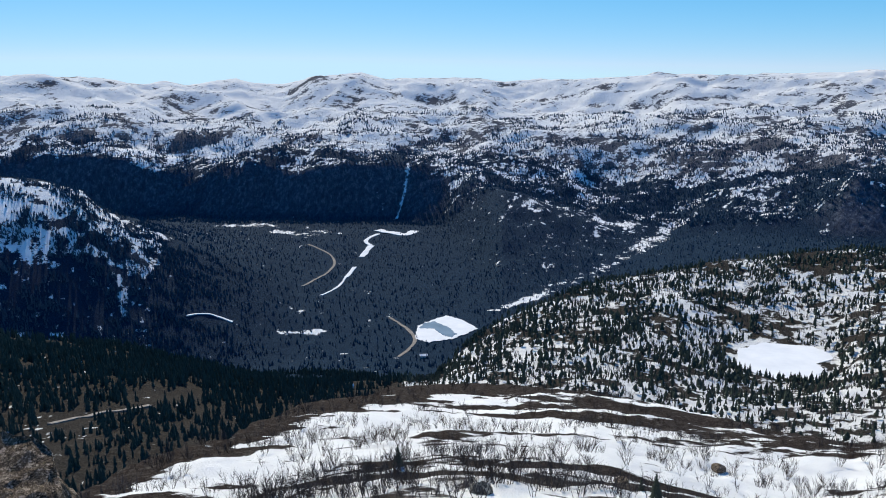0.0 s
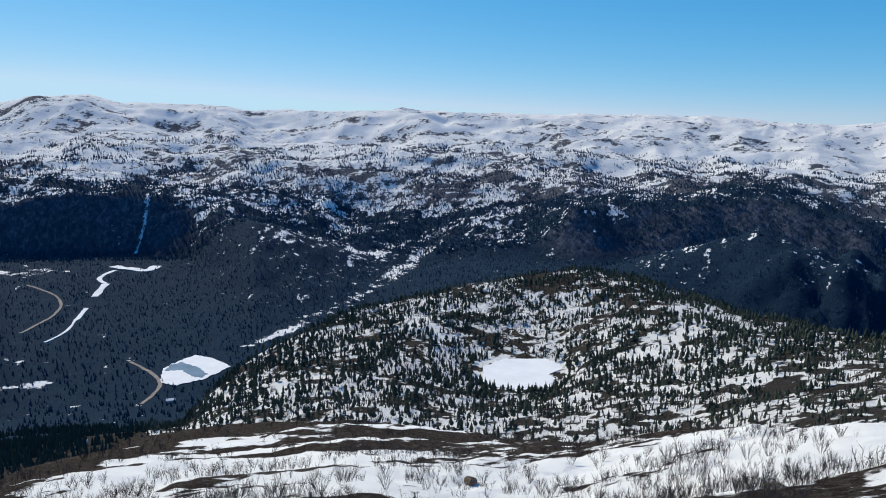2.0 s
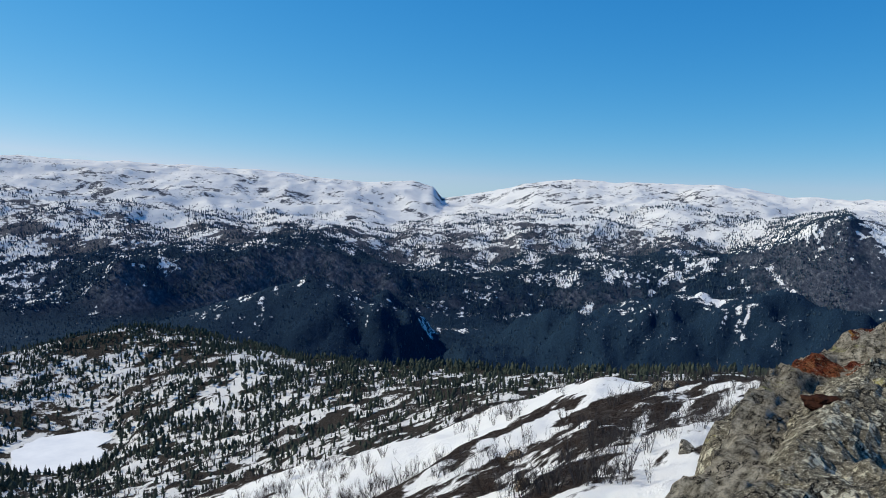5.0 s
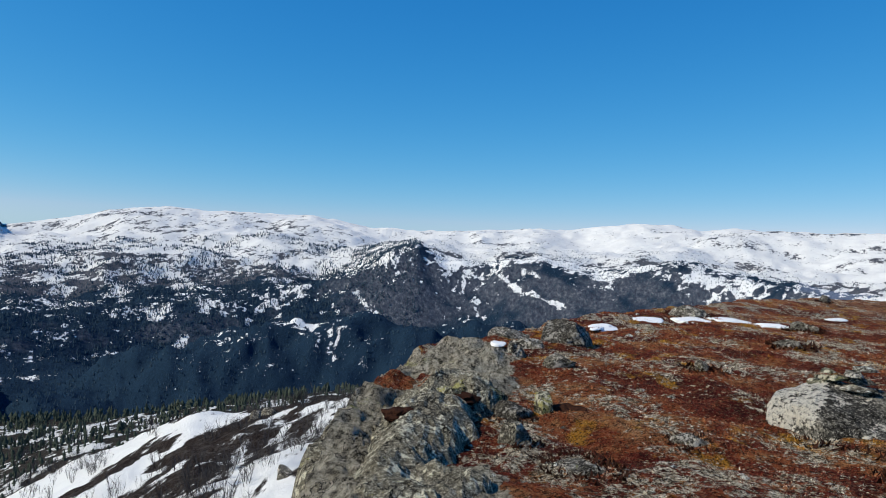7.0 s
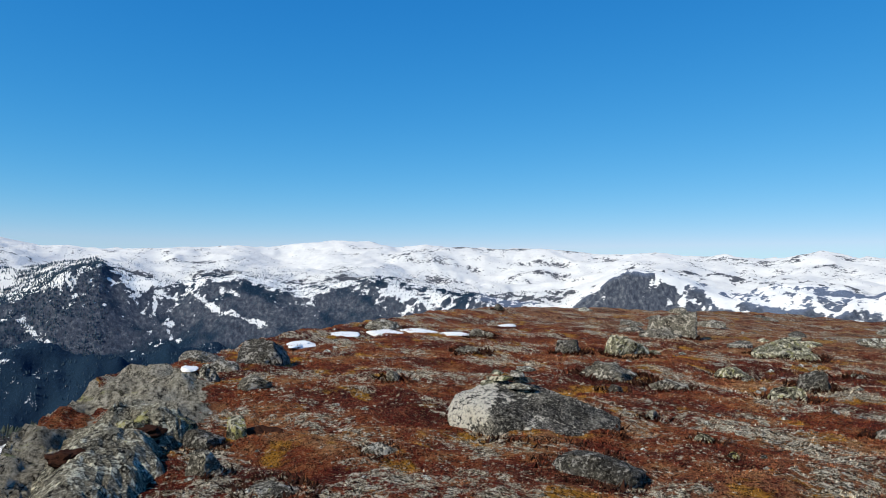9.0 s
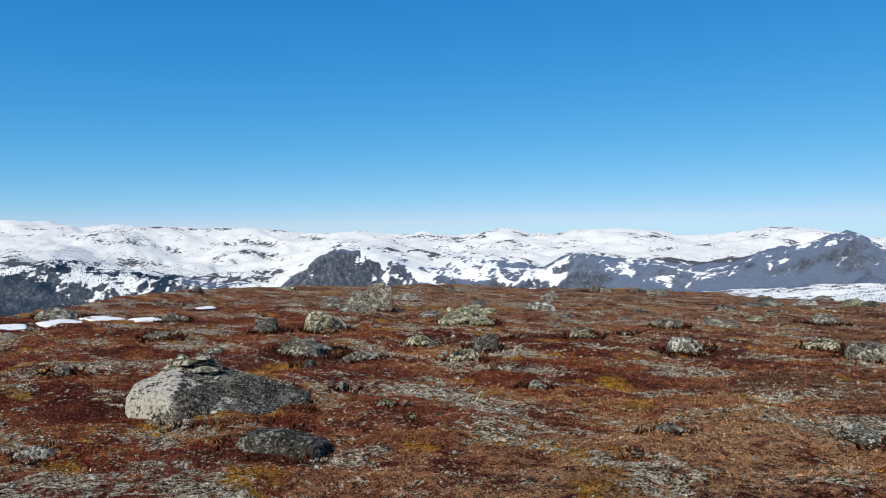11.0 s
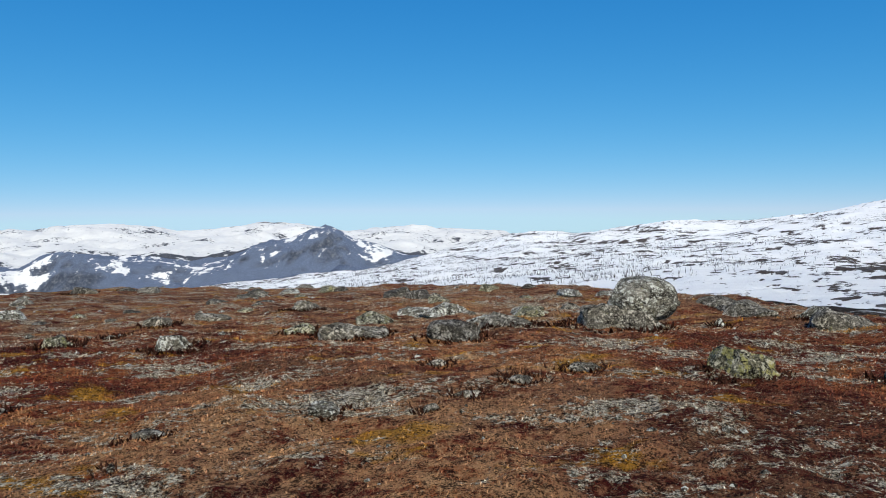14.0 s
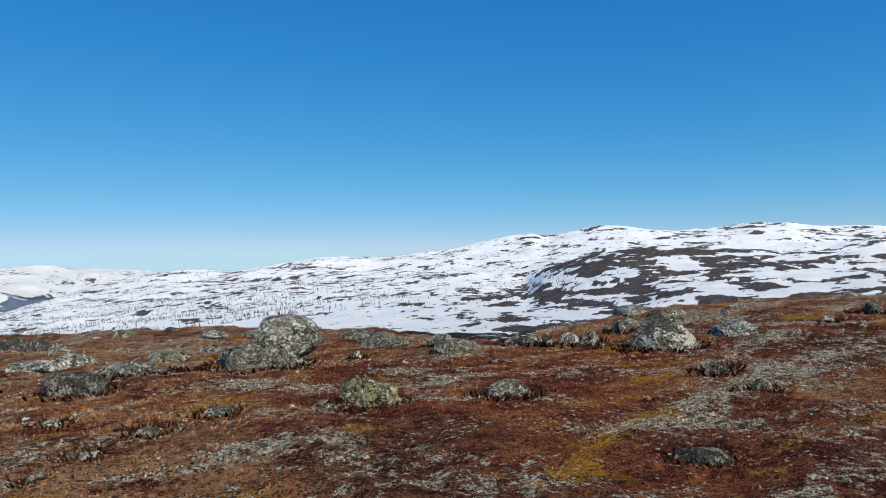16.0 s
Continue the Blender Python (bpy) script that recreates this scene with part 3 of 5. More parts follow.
# ice on the rivers, snow-filled gullies and white fields down in the valley
for width, weight, points in (
        (0.010, 0.6, [(-13.2, 2286), (-10.8, 2223)]), (0.006, 0.5, [(-10.4, 2290), (-8.6, 2215)]), (0.012, 0.6, [(-17.2, 2483), (-13.4, 2392)]),
        (0.003, 0.85, [(-2.82, 2568), (-3.28, 2497), (-3.94, 2438)]), (0.004, 0.6, [(-5.3, 2523), (-5.0, 2495)]),
        (0.010, 0.62, [(4.1, 1380), (8.2, 1497)]), (0.012, 0.36, [(8.2, 1497), (12.3, 1724), (14.9, 1930)]), (0.013, 0.55, [(14.9, 1930), (16.5, 2130), (18.1, 2340)]),
        (0.0035, 0.9, [(78.8, 2682), (79.75, 2616), (80.8, 2568)]), (0.004, 0.8, [(90.0, 2779), (91.8, 2691), (93.6, 2653), (95.4, 2619)]), (0.004, 0.8, [(92.0, 2781), (93.3, 2739)]),
        (0.013, 0.8, [(56.05, 2137), (54.95, 2049)]), (0.010, 0.6, [(54.95, 2049), (53.0, 1834)]), (0.016, 0.9, [(73.4, 1849), (75.6, 1834)]),
        (0.006, 0.7, [(60.4, 2320), (63.1, 2336)]), (0.010, 0.7, [(79.5, 2233), (81.5, 2209)]), (0.006, 0.7, [(65.0, 2338), (66.0, 2411)]), (0.008, 0.6, [(-13.75, 1244), (-10.4, 1268)])):
    d = stroke(points, width)
    SNOW = np.where((d < 1.6) & (S > 9.5), np.maximum(SNOW, weight * 1.15 * (1 - 0.55 * d) + 0.6 * n2), SNOW)


def ground_z(a, r):
    """Height of the land at azimuth a and distance r."""
    i = np.clip(np.searchsorted(az, a) - 1, 0, len(az) - 2)
    j = np.clip(np.searchsorted(rr, r) - 1, 0, len(rr) - 2)
    u, v = np.clip((a - az[i]) / (az[i + 1] - az[i]), 0, 1), np.clip((r - rr[j]) / (rr[j + 1] - rr[j]), 0, 1)
    return (Z[i, j] * (1 - u) + Z[i + 1, j] * u) * (1 - v) + (Z[i, j + 1] * (1 - u) + Z[i + 1, j + 1] * u) * v


def cover_at(grid, a, r):
    i = np.clip(np.searchsorted(az, a) - 1, 0, len(az) - 2)
    j = np.clip(np.searchsorted(rr, r) - 1, 0, len(rr) - 2)
    return grid[i, j]


def mesh_from(name, verts, faces, mat, attrs=None, smooth_faces=True):
    """A mesh object from numpy arrays of places and of triangles or quads."""
    me = bpy.data.meshes.new(name)
    verts, faces = np.asarray(verts, np.float32), np.asarray(faces, np.int32)
    k = faces.shape[1]
    me.vertices.add(len(verts))
    me.vertices.foreach_set("co", verts.ravel())
    me.loops.add(faces.size)
    me.loops.foreach_set("vertex_index", faces.ravel())
    me.polygons.add(len(faces))
    me.polygons.foreach_set("loop_start", np.arange(0, faces.size, k, dtype=np.int32))
    me.polygons.foreach_set("use_smooth", np.full(len(faces), smooth_faces))
    for key, values in (attrs or {}).items():
        me.attributes.new(key, "FLOAT", "POINT").data.foreach_set("value", np.asarray(values, np.float32))
    me.update()
    me.validate()
    if mat:
        me.materials.append(mat)
    return new(name, me)


NA, NR = A.shape
iz, jz = np.meshgrid(np.arange(NA), np.arange(NR - 1), indexing="ij")
i2 = (iz + 1) % NA
quads = np.stack([iz * NR + jz, iz * NR + jz + 1, i2 * NR + jz + 1, i2 * NR + jz], -1).reshape(-1, 4)
SF = S[iz, jz].ravel()
AF = A[iz, jz].ravel()
P = np.stack([X, Y, Z], -1).reshape(-1, 3)


def land(name, pick, mat, label, category):
    q = quads[pick]
    used, inv = np.unique(q, return_inverse=True)
    ob = mesh_from(name, P[used], inv.reshape(-1, 4), mat, {"snow": SNOW.ravel()[used], "rock": ROCK.ravel()[used]})
    return tagged(ob, label, category, kind="structure")


wide = SF < 1.0
land("ground", wide, HEATH, "rust-red crowberry heath with grey lichen on the hilltop", "heath")
land("ground_hillside", (SF >= 1.0) & (SF < 4.6), HILLSIDE, "snowy hillside with bare brown bands and birch scrub", "hillside")
land("ground_forest_hill", (SF >= 4.6) & (SF < 9.5) & (AF < 120), FOREST_FLOOR, "snow-covered hill under scattered dark conifers", "forest hill")
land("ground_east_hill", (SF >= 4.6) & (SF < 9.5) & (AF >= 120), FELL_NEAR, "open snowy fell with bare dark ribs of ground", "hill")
land("ground_valley", (SF >= 9.5) & ((SF < 13.0) & (AF <= 120) | (SF < 14.3) & (AF <= 112)), HAZED_VALLEY, "deep valley and its steep sides under dark conifer forest, tinted haze-blue", "valley")
land("ground_east_wall", ((SF >= 13.0) & (AF > 112) | (SF >= 9.5) & (AF > 120)) & (SF < 14.3), HAZED_BIRCH_SLOPE, "birch slopes and cliffs below the snow, haze and shade blue in the colour", "valley side")
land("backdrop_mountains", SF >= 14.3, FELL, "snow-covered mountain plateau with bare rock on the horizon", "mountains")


# ---- water and roads in the valley ----
def part(name, bm, mat, parent=None, label=""):
    me = bpy.data.meshes.new(name)
    bm.to_mesh(me)
    bm.free()
    if mat:
        me.materials.append(mat)
    ob = new(name, me)
    ob.parent = parent
    if label:
        ob["label"] = label
    return ob


def polar(a, r, lift=0.0):
    z = float(ground_z(np.array([a % 360 if a % 360 < 324 else a % 360 - 360]), np.array([r]))[0])
    return Vector((r * math.sin(radians(a)), r * math.cos(radians(a)), z + lift))


WATER = make_plain("dark_ice", (0.10, 0.16, 0.22), (0.22, 0.30, 0.38), 0.02, 0.35)
ROAD = make_plain("gravel_road", (0.16, 0.135, 0.115), (0.34, 0.31, 0.28), 0.2)


def frozen(name, spot, scale, mat, label, seed):
    a0, r0, z, da, dr = spot
    verts, ring = [], 72
    for k in range(ring):
        u = 2 * math.pi * k / ring
        w = scale * (1 + 0.6 * float(fbm(np.array([math.cos(u) * 1.3 + 5]), np.array([math.sin(u) * 1.3 + 5]), 3, seed)[0]))
        a, r = radians(a0 + da * w * math.cos(u)), r0 + dr * w * math.sin(u)
        verts.append((r * math.sin(a), r * math.cos(a), z))
    bm = bmesh.new()
    bm.faces.new([bm.verts.new(v) for v in verts])
    for f in bmesh.ops.extrude_face_region(bm, geom=list(bm.faces))["geom"]:
        if isinstance(f, bmesh.types.BMVert):
            f.co.z -= 0.5
    bmesh.ops.recalc_face_normals(bm, faces=bm.faces)
    return tagged(part(name, bm, mat), label, "frozen lake", kind="structure")


SNOW_ICE = make_plain("snow_on_ice", (0.68, 0.70, 0.73), (0.80, 0.81, 0.82), 0.05)
frozen("water_tarn", TARN, 1.02, SNOW_ICE, "small tarn frozen over and covered with snow", 3)


def sheet(name, points, z, mat, label):
    """A flat sheet of ice with an uneven shore through (azimuth, distance) points."""
    bm, ring = bmesh.new(), []
    for k, (a0, r0) in enumerate(points):
        a1, r1 = points[(k + 1) % len(points)]
        for q in range(8):
            a, r = a0 + (a1 - a0) * q / 8 + rng.uniform(-0.06, 0.06), r0 + (r1 - r0) * q / 8 + rng.uniform(-3, 3)
            ring.append(bm.verts.new((r * math.sin(radians(a)), r * math.cos(radians(a)), z)))
    bm.faces.new(ring)
    for f in bmesh.ops.extrude_face_region(bm, geom=list(bm.faces))["geom"]:
        if isinstance(f, bmesh.types.BMVert):
            f.co.z -= 0.5
    bmesh.ops.recalc_face_normals(bm, faces=bm.faces)
    return tagged(part(name, bm, mat), label, "frozen lake", kind="structure")


rng = np.random.default_rng(5)
sheet("water_lake", [(-2.72, 1200), (-2.5, 1278), (-1.4, 1310), (-0.1, 1338), (1.2, 1310), (2.5, 1252), (1.4, 1222), (0.34, 1196), (-1.55, 1182)], -397.4, SNOW_ICE, "frozen valley lake partly covered with snow")
sheet("water_open", [(-2.35, 1262), (-1.9, 1292), (-1.0, 1300), (0.1, 1262), (0.75, 1222), (0.3, 1204), (-0.5, 1222), (-1.2, 1258)], -397.0, WATER, "dark wet ice on the valley lake")


def ribbon(name, points, width, mat, label, lift=0.8):
    """A strip laid over the land along (azimuth, distance) points."""
    bm = bmesh.new()
    pts = []
    ends = [points[0]] + list(points) + [points[-1]]
    for before, p, q, after in zip(ends, ends[1:], ends[2:], ends[3:]):
        for k in range(10):
            t = k / 10
            pts.append(tuple(0.5 * (2 * p[i] + (q[i] - before[i]) * t + (2 * before[i] - 5 * p[i] + 4 * q[i] - after[i]) * t * t + (3 * p[i] - before[i] - 3 * q[i] + after[i]) * t ** 3) for i in (0, 1)))
    pts.append(points[-1])
    places = [polar(a, r, lift) for a, r in pts]
    last = None
    for k, p in enumerate(places):
        d = places[min(k + 1, len(places) - 1)] - places[max(k - 1, 0)]
        side = Vector((d.y, -d.x, 0)).normalized() * width / 2 * (1 + 0.5 * float(soft_noise(np.array([k * 0.45]), np.array([points[0][1] * 0.37]), 8)[0]))
        pair = (bm.verts.new(p - side), bm.verts.new(p + side))
        if last:
            bm.faces.new((last[0], last[1], pair[1], pair[0]))
        last = pair
    for f in bmesh.ops.extrude_face_region(bm, geom=list(bm.faces))["geom"]:
        if isinstance(f, bmesh.types.BMVert):
            f.co.z -= 1.5
    bmesh.ops.recalc_face_normals(bm, faces=bm.faces)
    return tagged(part(name, bm, mat), label, "road", kind="structure")


ROAD_VALLEY = [(-11.1, 2058), (-9.57, 1944), (-9.07, 1822), (-9.89, 1700), (-11.75, 1565)]
ROAD_LAKE = [(-4.77, 1345), (-3.4, 1267), (-2.78, 1185), (-4.19, 1103)]
ROAD_FOREST = [(-23.97, 432), (-26.67, 416), (-28.7, 402), (-30.87, 387)]
RIVER = [(-5.4, 2180), (-6.46, 2083), (-6.07, 2011), (-6.87, 1898), (-7.45, 1783), (-8.22, 1676), (-8.9, 1580), (-10.3, 1495)]
ribbon("road", ROAD_VALLEY, 6, ROAD, "pale gravel road along the valley floor", 1.0)
ribbon("road_lakeside", ROAD_LAKE, 6, ROAD, "brown gravel road round the frozen lake", 0.8)
ribbon("road_forest", ROAD_FOREST, 3.2, ROAD, "straight gravel forest track between dark conifers", 0.8)
for k, (stretch, width) in enumerate(((RIVER[:3], 12), (RIVER[2:4], 17), (RIVER[4:6], 9), (RIVER[5:], 5))):
    tagged(ribbon("water_river_" + str(k + 1), stretch, width, SNOW_ICE, "frozen river stretch covered with snow", 1.0), category="river")
tagged(ribbon("ground_field", [(-5.5, 2240), (-4.2, 2170), (-3.2, 2140), (-2.5, 2190)], 30, SNOW_ICE, "snow-covered field by the river", 1.5), category="field")
ribbon("road_clearing", [(-20.73, 1249), (-19.03, 1262), (-17.31, 1252)], 6, SNOW_ICE, "snow-covered track through a clearing", 1.0)


# ---- forest ----
def make_foliage(name, c1, c2):
    m, n, l, b, co = material(name, 0.8)
    g = n.new("ShaderNodeNewGeometry")
    c = ramp(n, l, g.outputs["Random Per Island"], [(0.0, c1), (1.0, c2)])
    c = mix(n, l, noise_tex(n, l, co, 3.0, 3), c, tuple(v * 0.45 for v in c1))
    l.new(c, b.inputs["Base Color"])
    return m


NEEDLES = make_foliage("conifer_needles", (0.058, 0.074, 0.056), (0.115, 0.130, 0.092))
# needles of distant trees, lightened and blued to carry the haze in their colour
HAZED_NEEDLES = make_foliage("hazed_needles", (0.052, 0.094, 0.134), (0.092, 0.138, 0.178))
TWIGS = make_foliage("birch_twigs", (0.05, 0.036, 0.03), (0.12, 0.095, 0.08))
SPRUCE = make_foliage("spruce_needles", (0.060, 0.080, 0.062), (0.105, 0.125, 0.095))
FAR_TWIGS = make_foliage("birch_wood_twigs", (0.06, 0.055, 0.055), (0.14, 0.13, 0.13))
BARK = make_plain("bark", (0.06, 0.045, 0.035), (0.16, 0.13, 0.11), 6)
rng = np.random.default_rng(5)


def tier_tree(tiers, sides, seed, pine=False):
    """Places and triangles of one conifer, one unit high."""
    g = np.random.default_rng(seed)
    v, f = [], []
    for k in range(tiers):
        q = k / tiers
        lo, hi = (0.06 + 0.80 * q, 0.06 + 0.80 * q + 1.35 / tiers)
        rad = 0.17 * (1 - q) ** 0.8 + 0.02
        if pine:
            lo, hi, rad = 0.35 + 0.5 * q, 0.35 + 0.5 * q + 0.9 / tiers, 0.19 * (1 - (q - 0.3) ** 2)
        hi = min(hi, 1.0)
        base = len(v)
        turn = g.random() * 6
        for s in range(sides):
            u = turn + 2 * math.pi * s / sides
            rr_ = rad * (0.6 + 0.8 * g.random())
            v.append((rr_ * math.cos(u), rr_ * math.sin(u), lo + 0.05 * (g.random() - 0.5)))
        v.append((0.02 * (g.random() - 0.5), 0.02 * (g.random() - 0.5), hi))
        for s in range(sides):
            f.append((base + s, base + (s + 1) % sides, base + sides))
        if tiers > 5:
            v.append((0, 0, lo + 0.02))
            for s in range(sides):
                f.append((base + (s + 1) % sides, base + s, base + sides + 1))
    if tiers == 1:
        return np.array(v), np.array(f)
    base = len(v)
    for s in range(3):
        u = 2 * math.pi * s / 3
        v.append((0.014 * math.cos(u), 0.014 * math.sin(u), -0.05))
    v.append((0, 0, 0.5))
    f += [(base + s, base + (s + 1) % 3, base + 3) for s in range(3)]
    return np.array(v), np.array(f)


def plant(name, shapes, places, heights, mat, label, category, widen=None):
    vs, fs, base = [], [], 0
    pick = rng.integers(0, len(shapes), len(places))
    for k, (v, f) in enumerate(shapes):
        m = pick == k
        if not m.any():
            continue
        p, h = places[m], heights[m]
        t = rng.random(m.sum()) * 6.28
        w = h * (0.8 + 0.5 * rng.random(m.sum()))
        x = (v[None, :, 0] * np.cos(t)[:, None] - v[None, :, 1] * np.sin(t)[:, None]) * w[:, None] + p[:, None, 0]
        y = (v[None, :, 0] * np.sin(t)[:, None] + v[None, :, 1] * np.cos(t)[:, None]) * w[:, None] + p[:, None, 1]
        z = v[None, :, 2] * h[:, None] + p[:, None, 2]
        vs.append(np.stack([x, y, z], -1).reshape(-1, 3))
        fs.append((f[None] + (np.arange(m.sum()) * len(v))[:, None, None]).reshape(-1, 3) + base)
        base += m.sum() * len(v)
    ob = mesh_from(name, np.concatenate(vs), np.concatenate(fs), mat, None, False)
    return tagged(ob, label, category, kind="stuff")


CLEARINGS = ((-22.9, 465, 2.6, 26), (-29.6, 375, 1.8, 16), (-18.7, 1255, 2.4, 24), (-15.5, 660, 1.0, 14), (-4.0, 2190, 2.0, 50), (-12.0, 2255, 1.5, 30))
TRACKS = (ROAD_FOREST, ROAD_VALLEY, ROAD_LAKE, RIVER)


def on_track(a, r):
    """Whether a place lies on one of the roads or clearings in the woods."""
    hit = np.zeros(len(a), bool)
    for a0, r0, da, dr in CLEARINGS:
        hit |= np.hypot((a - a0) / da, (r - r0) / dr) + 0.8 * fbm(a * 1.7, r / 14, 3, 272) < 1
    u, v = np.radians(a), np.log(r)
    for road in TRACKS:
        for (a0, r0), (a1, r1) in zip(road, road[1:]):
            p0, q0, p1, q1 = radians(a0), math.log(r0), radians(a1), math.log(r1)
            t = np.clip(((u - p0) * (p1 - p0) + (v - q0) * (q1 - q0)) / ((p1 - p0) ** 2 + (q1 - q0) ** 2), 0, 1)
            near, squash = (0.015, 0.35) if r0 < 500 else (0.0065, 0.6)
            hit |= np.hypot(u - p0 - t * (p1 - p0), (v - q0 - t * (q1 - q0)) * squash) < near
    return hit


def scatter(n, a0, a1, r0, r1, keep):
    """Random places on the land where keep(azimuth, distance, stretch, snow) allows them; even over the ground."""
    a = rng.uniform(a0, a1, n)
    r = np.sqrt(rng.uniform(r0 * r0, r1 * r1, n))
    s, w = cover_at(S, a, r), cover_at(SNOW, a, r)
    m = keep(a, r, s, w) & ~on_track(a, r)
    for spot, grow in ((TARN, 1.12), (LAKE, 1.15)):
        m &= np.hypot((a - spot[0]) / spot[3], (r - spot[1]) / spot[4]) > grow
    a, r = a[m], r[m]
    return np.stack([r * np.sin(np.radians(a)), r * np.cos(np.radians(a)), ground_z(a, r) - 0.2], -1), a, r


CONIFERS = [tier_tree(4, 5, 1), tier_tree(4, 5, 2), tier_tree(3, 5, 3), tier_tree(3, 5, 4, True), tier_tree(3, 5, 5, True)]
clump = lambda a, r, k, seed: fbm(np.log(r) * k, np.radians(a) * k, 4, seed)
p, a, r = scatter(35000, -4, 82, 150, 980, lambda a, r, s, w: (s > 4.7) & (s < 10) & (rng.random(len(a)) < np.clip(0.66 + 2.0 * clump(a, r, 30, 210) + 0.5 * smooth(s, 8.7, 9.1) - 0.25 * smooth(a, 40, 50), 0.1, 1)))
plant("conifer_wood", CONIFERS, p, rng.uniform(2.5, 8.5, len(p)) * np.clip(r / 520, 0.55, 1.1), NEEDLES, "open wood of dark spruce and pine on snow", "conifer forest")
p, a, r = scatter(16000, -36, -3, 130, 980, lambda a, r, s, w: (s > 4.7) & (s < 10.4) & (clump(a, r, 22, 215) > -0.26))
plant("spruce_forest", CONIFERS[:3], p, rng.uniform(4, 10, len(p)) * np.clip(r / 520, 0.6, 1.1), SPRUCE, "dense dark spruce forest below the hill", "conifer forest")
FAR_TREES = [tier_tree(1, 4, 11), tier_tree(1, 5, 12)]
p, a, r = scatter(30000, -36, -13, 1050, 1520, lambda a, r, s, w: (s > 10.5) & (s < 12.05) & (rng.random(len(a)) < 0.75 - 0.75 * smooth(a, -22, -14)) & (clump(a, r, 60, 218) > 0.0))
plant("spur_forest", FAR_TREES, p, rng.uniform(3.5, 7.5, len(p)), HAZED_NEEDLES, "conifers thinning out on the snowy spur above the valley", "forest")
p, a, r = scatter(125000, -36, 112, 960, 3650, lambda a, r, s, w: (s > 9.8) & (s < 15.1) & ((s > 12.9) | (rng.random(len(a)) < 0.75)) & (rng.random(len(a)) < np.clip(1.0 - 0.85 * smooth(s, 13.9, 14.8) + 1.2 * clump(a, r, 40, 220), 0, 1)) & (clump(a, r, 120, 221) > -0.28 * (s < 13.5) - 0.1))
plant("valley_forest", FAR_TREES, p, rng.uniform(4, 8.5, len(p)) * np.clip(1.15 - (r - 1000) / 6000, 0.6, 1.1), HAZED_NEEDLES, "far conifer forest along the valley sides", "forest")
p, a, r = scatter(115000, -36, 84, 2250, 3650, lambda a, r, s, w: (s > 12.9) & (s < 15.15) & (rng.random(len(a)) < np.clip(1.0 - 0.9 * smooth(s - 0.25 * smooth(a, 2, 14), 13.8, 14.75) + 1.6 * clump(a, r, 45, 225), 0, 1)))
plant("upper_forest", FAR_TREES, p, rng.uniform(6, 13, len(p)), HAZED_NEEDLES, "thinning conifer forest at the tree line on snow", "forest")
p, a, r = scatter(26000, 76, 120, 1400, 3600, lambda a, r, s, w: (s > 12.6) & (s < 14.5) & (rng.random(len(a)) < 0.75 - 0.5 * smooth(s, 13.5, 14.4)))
plant("eastern_valley_forest", FAR_TREES, p, rng.uniform(4, 8, len(p)), HAZED_NEEDLES, "far birch and conifer wood under the cliffs", "forest")


def birch_stick(seed, stems=3):
    g = np.random.default_rng(seed)
    v, f = [], []
    for k in range(stems):
        u, lean = g.random() * 6.28, 0.05 + 0.25 * g.random()
        top = np.array([lean * math.cos(u), lean * math.sin(u), 0.65 + 0.35 * g.random()])
        root = np.array([0, 0, 0.25 * g.random()])
        b = len(v)
        v += [root + (-0.03, -0.02, 0), root + (0.03, -0.02, 0), root + (0, 0.04, 0), top]
        f += [(b, b + 1, b + 3), (b + 1, b + 2, b + 3), (b + 2, b, b + 3)]
    return np.array(v), np.array(f)


STICKS = [birch_stick(k) for k in range(4)]
p, a, r = scatter(66000, 148, 214, 180, 1150, lambda a, r, s, w: (s > 6) & (s < 9.2) & (w > 0.5) & (rng.random(len(a)) < np.clip(0.85 + 1.8 * clump(a, r, 18, 230) - 0.75 * smooth(a, 184, 198), 0, 1)))
plant("birch_wood", [birch_stick(k + 9, 2) for k in range(5)], p, rng.uniform(1.0, 2.6, len(p)), FAR_TWIGS, "bare mountain birch scattered over the snowy hill", "birch wood")


# ---- single trees and shrubs ----
def conifer(seed, height):
    """A young spruce: a tapered trunk and whorls of drooping boughs."""
    g = np.random.default_rng(seed)
    root = tagged(new("spruce_tree"), "small dark green spruce standing on snow", "tree")
    bm = bmesh.new()
    bmesh.ops.create_cone(bm, segments=7, radius1=0.035 * height, radius2=0.004, depth=height, cap_ends=True, matrix=Matrix.Translation((0, 0, height / 2 - 0.05)))
    part("trunk", bm, BARK, root)
    bm = bmesh.new()
    for k in range(26):
        q = k / 26
        z, reach = height * (0.08 + 0.9 * q), height * (0.24 * (1 - q) + 0.02)
        for s in range(7):
            u = g.random() * 6.28
            d, side = Vector((math.cos(u), math.sin(u), 0)), Vector((-math.sin(u), math.cos(u), 0))
            w = reach * (0.22 + 0.15 * g.random())
            o = Vector((0, 0, z))
            tip = o + d * reach * (0.75 + 0.4 * g.random()) - Vector((0, 0, reach * 0.3))
            mid_ = o + d * reach * 0.55
            vs = [bm.verts.new(c) for c in (o, mid_ + side * w - Vector((0, 0, 0.1 * reach)), tip, mid_ - side * w - Vector((0, 0, 0.1 * reach)), mid_ + Vector((0, 0, 0.12 * reach)))]
            for t in ((0, 1, 4), (1, 2, 4), (2, 3, 4), (3, 0, 4)):
                bm.faces.new([vs[i] for i in t])
    part("crown", bm, NEEDLES, root)
    return root


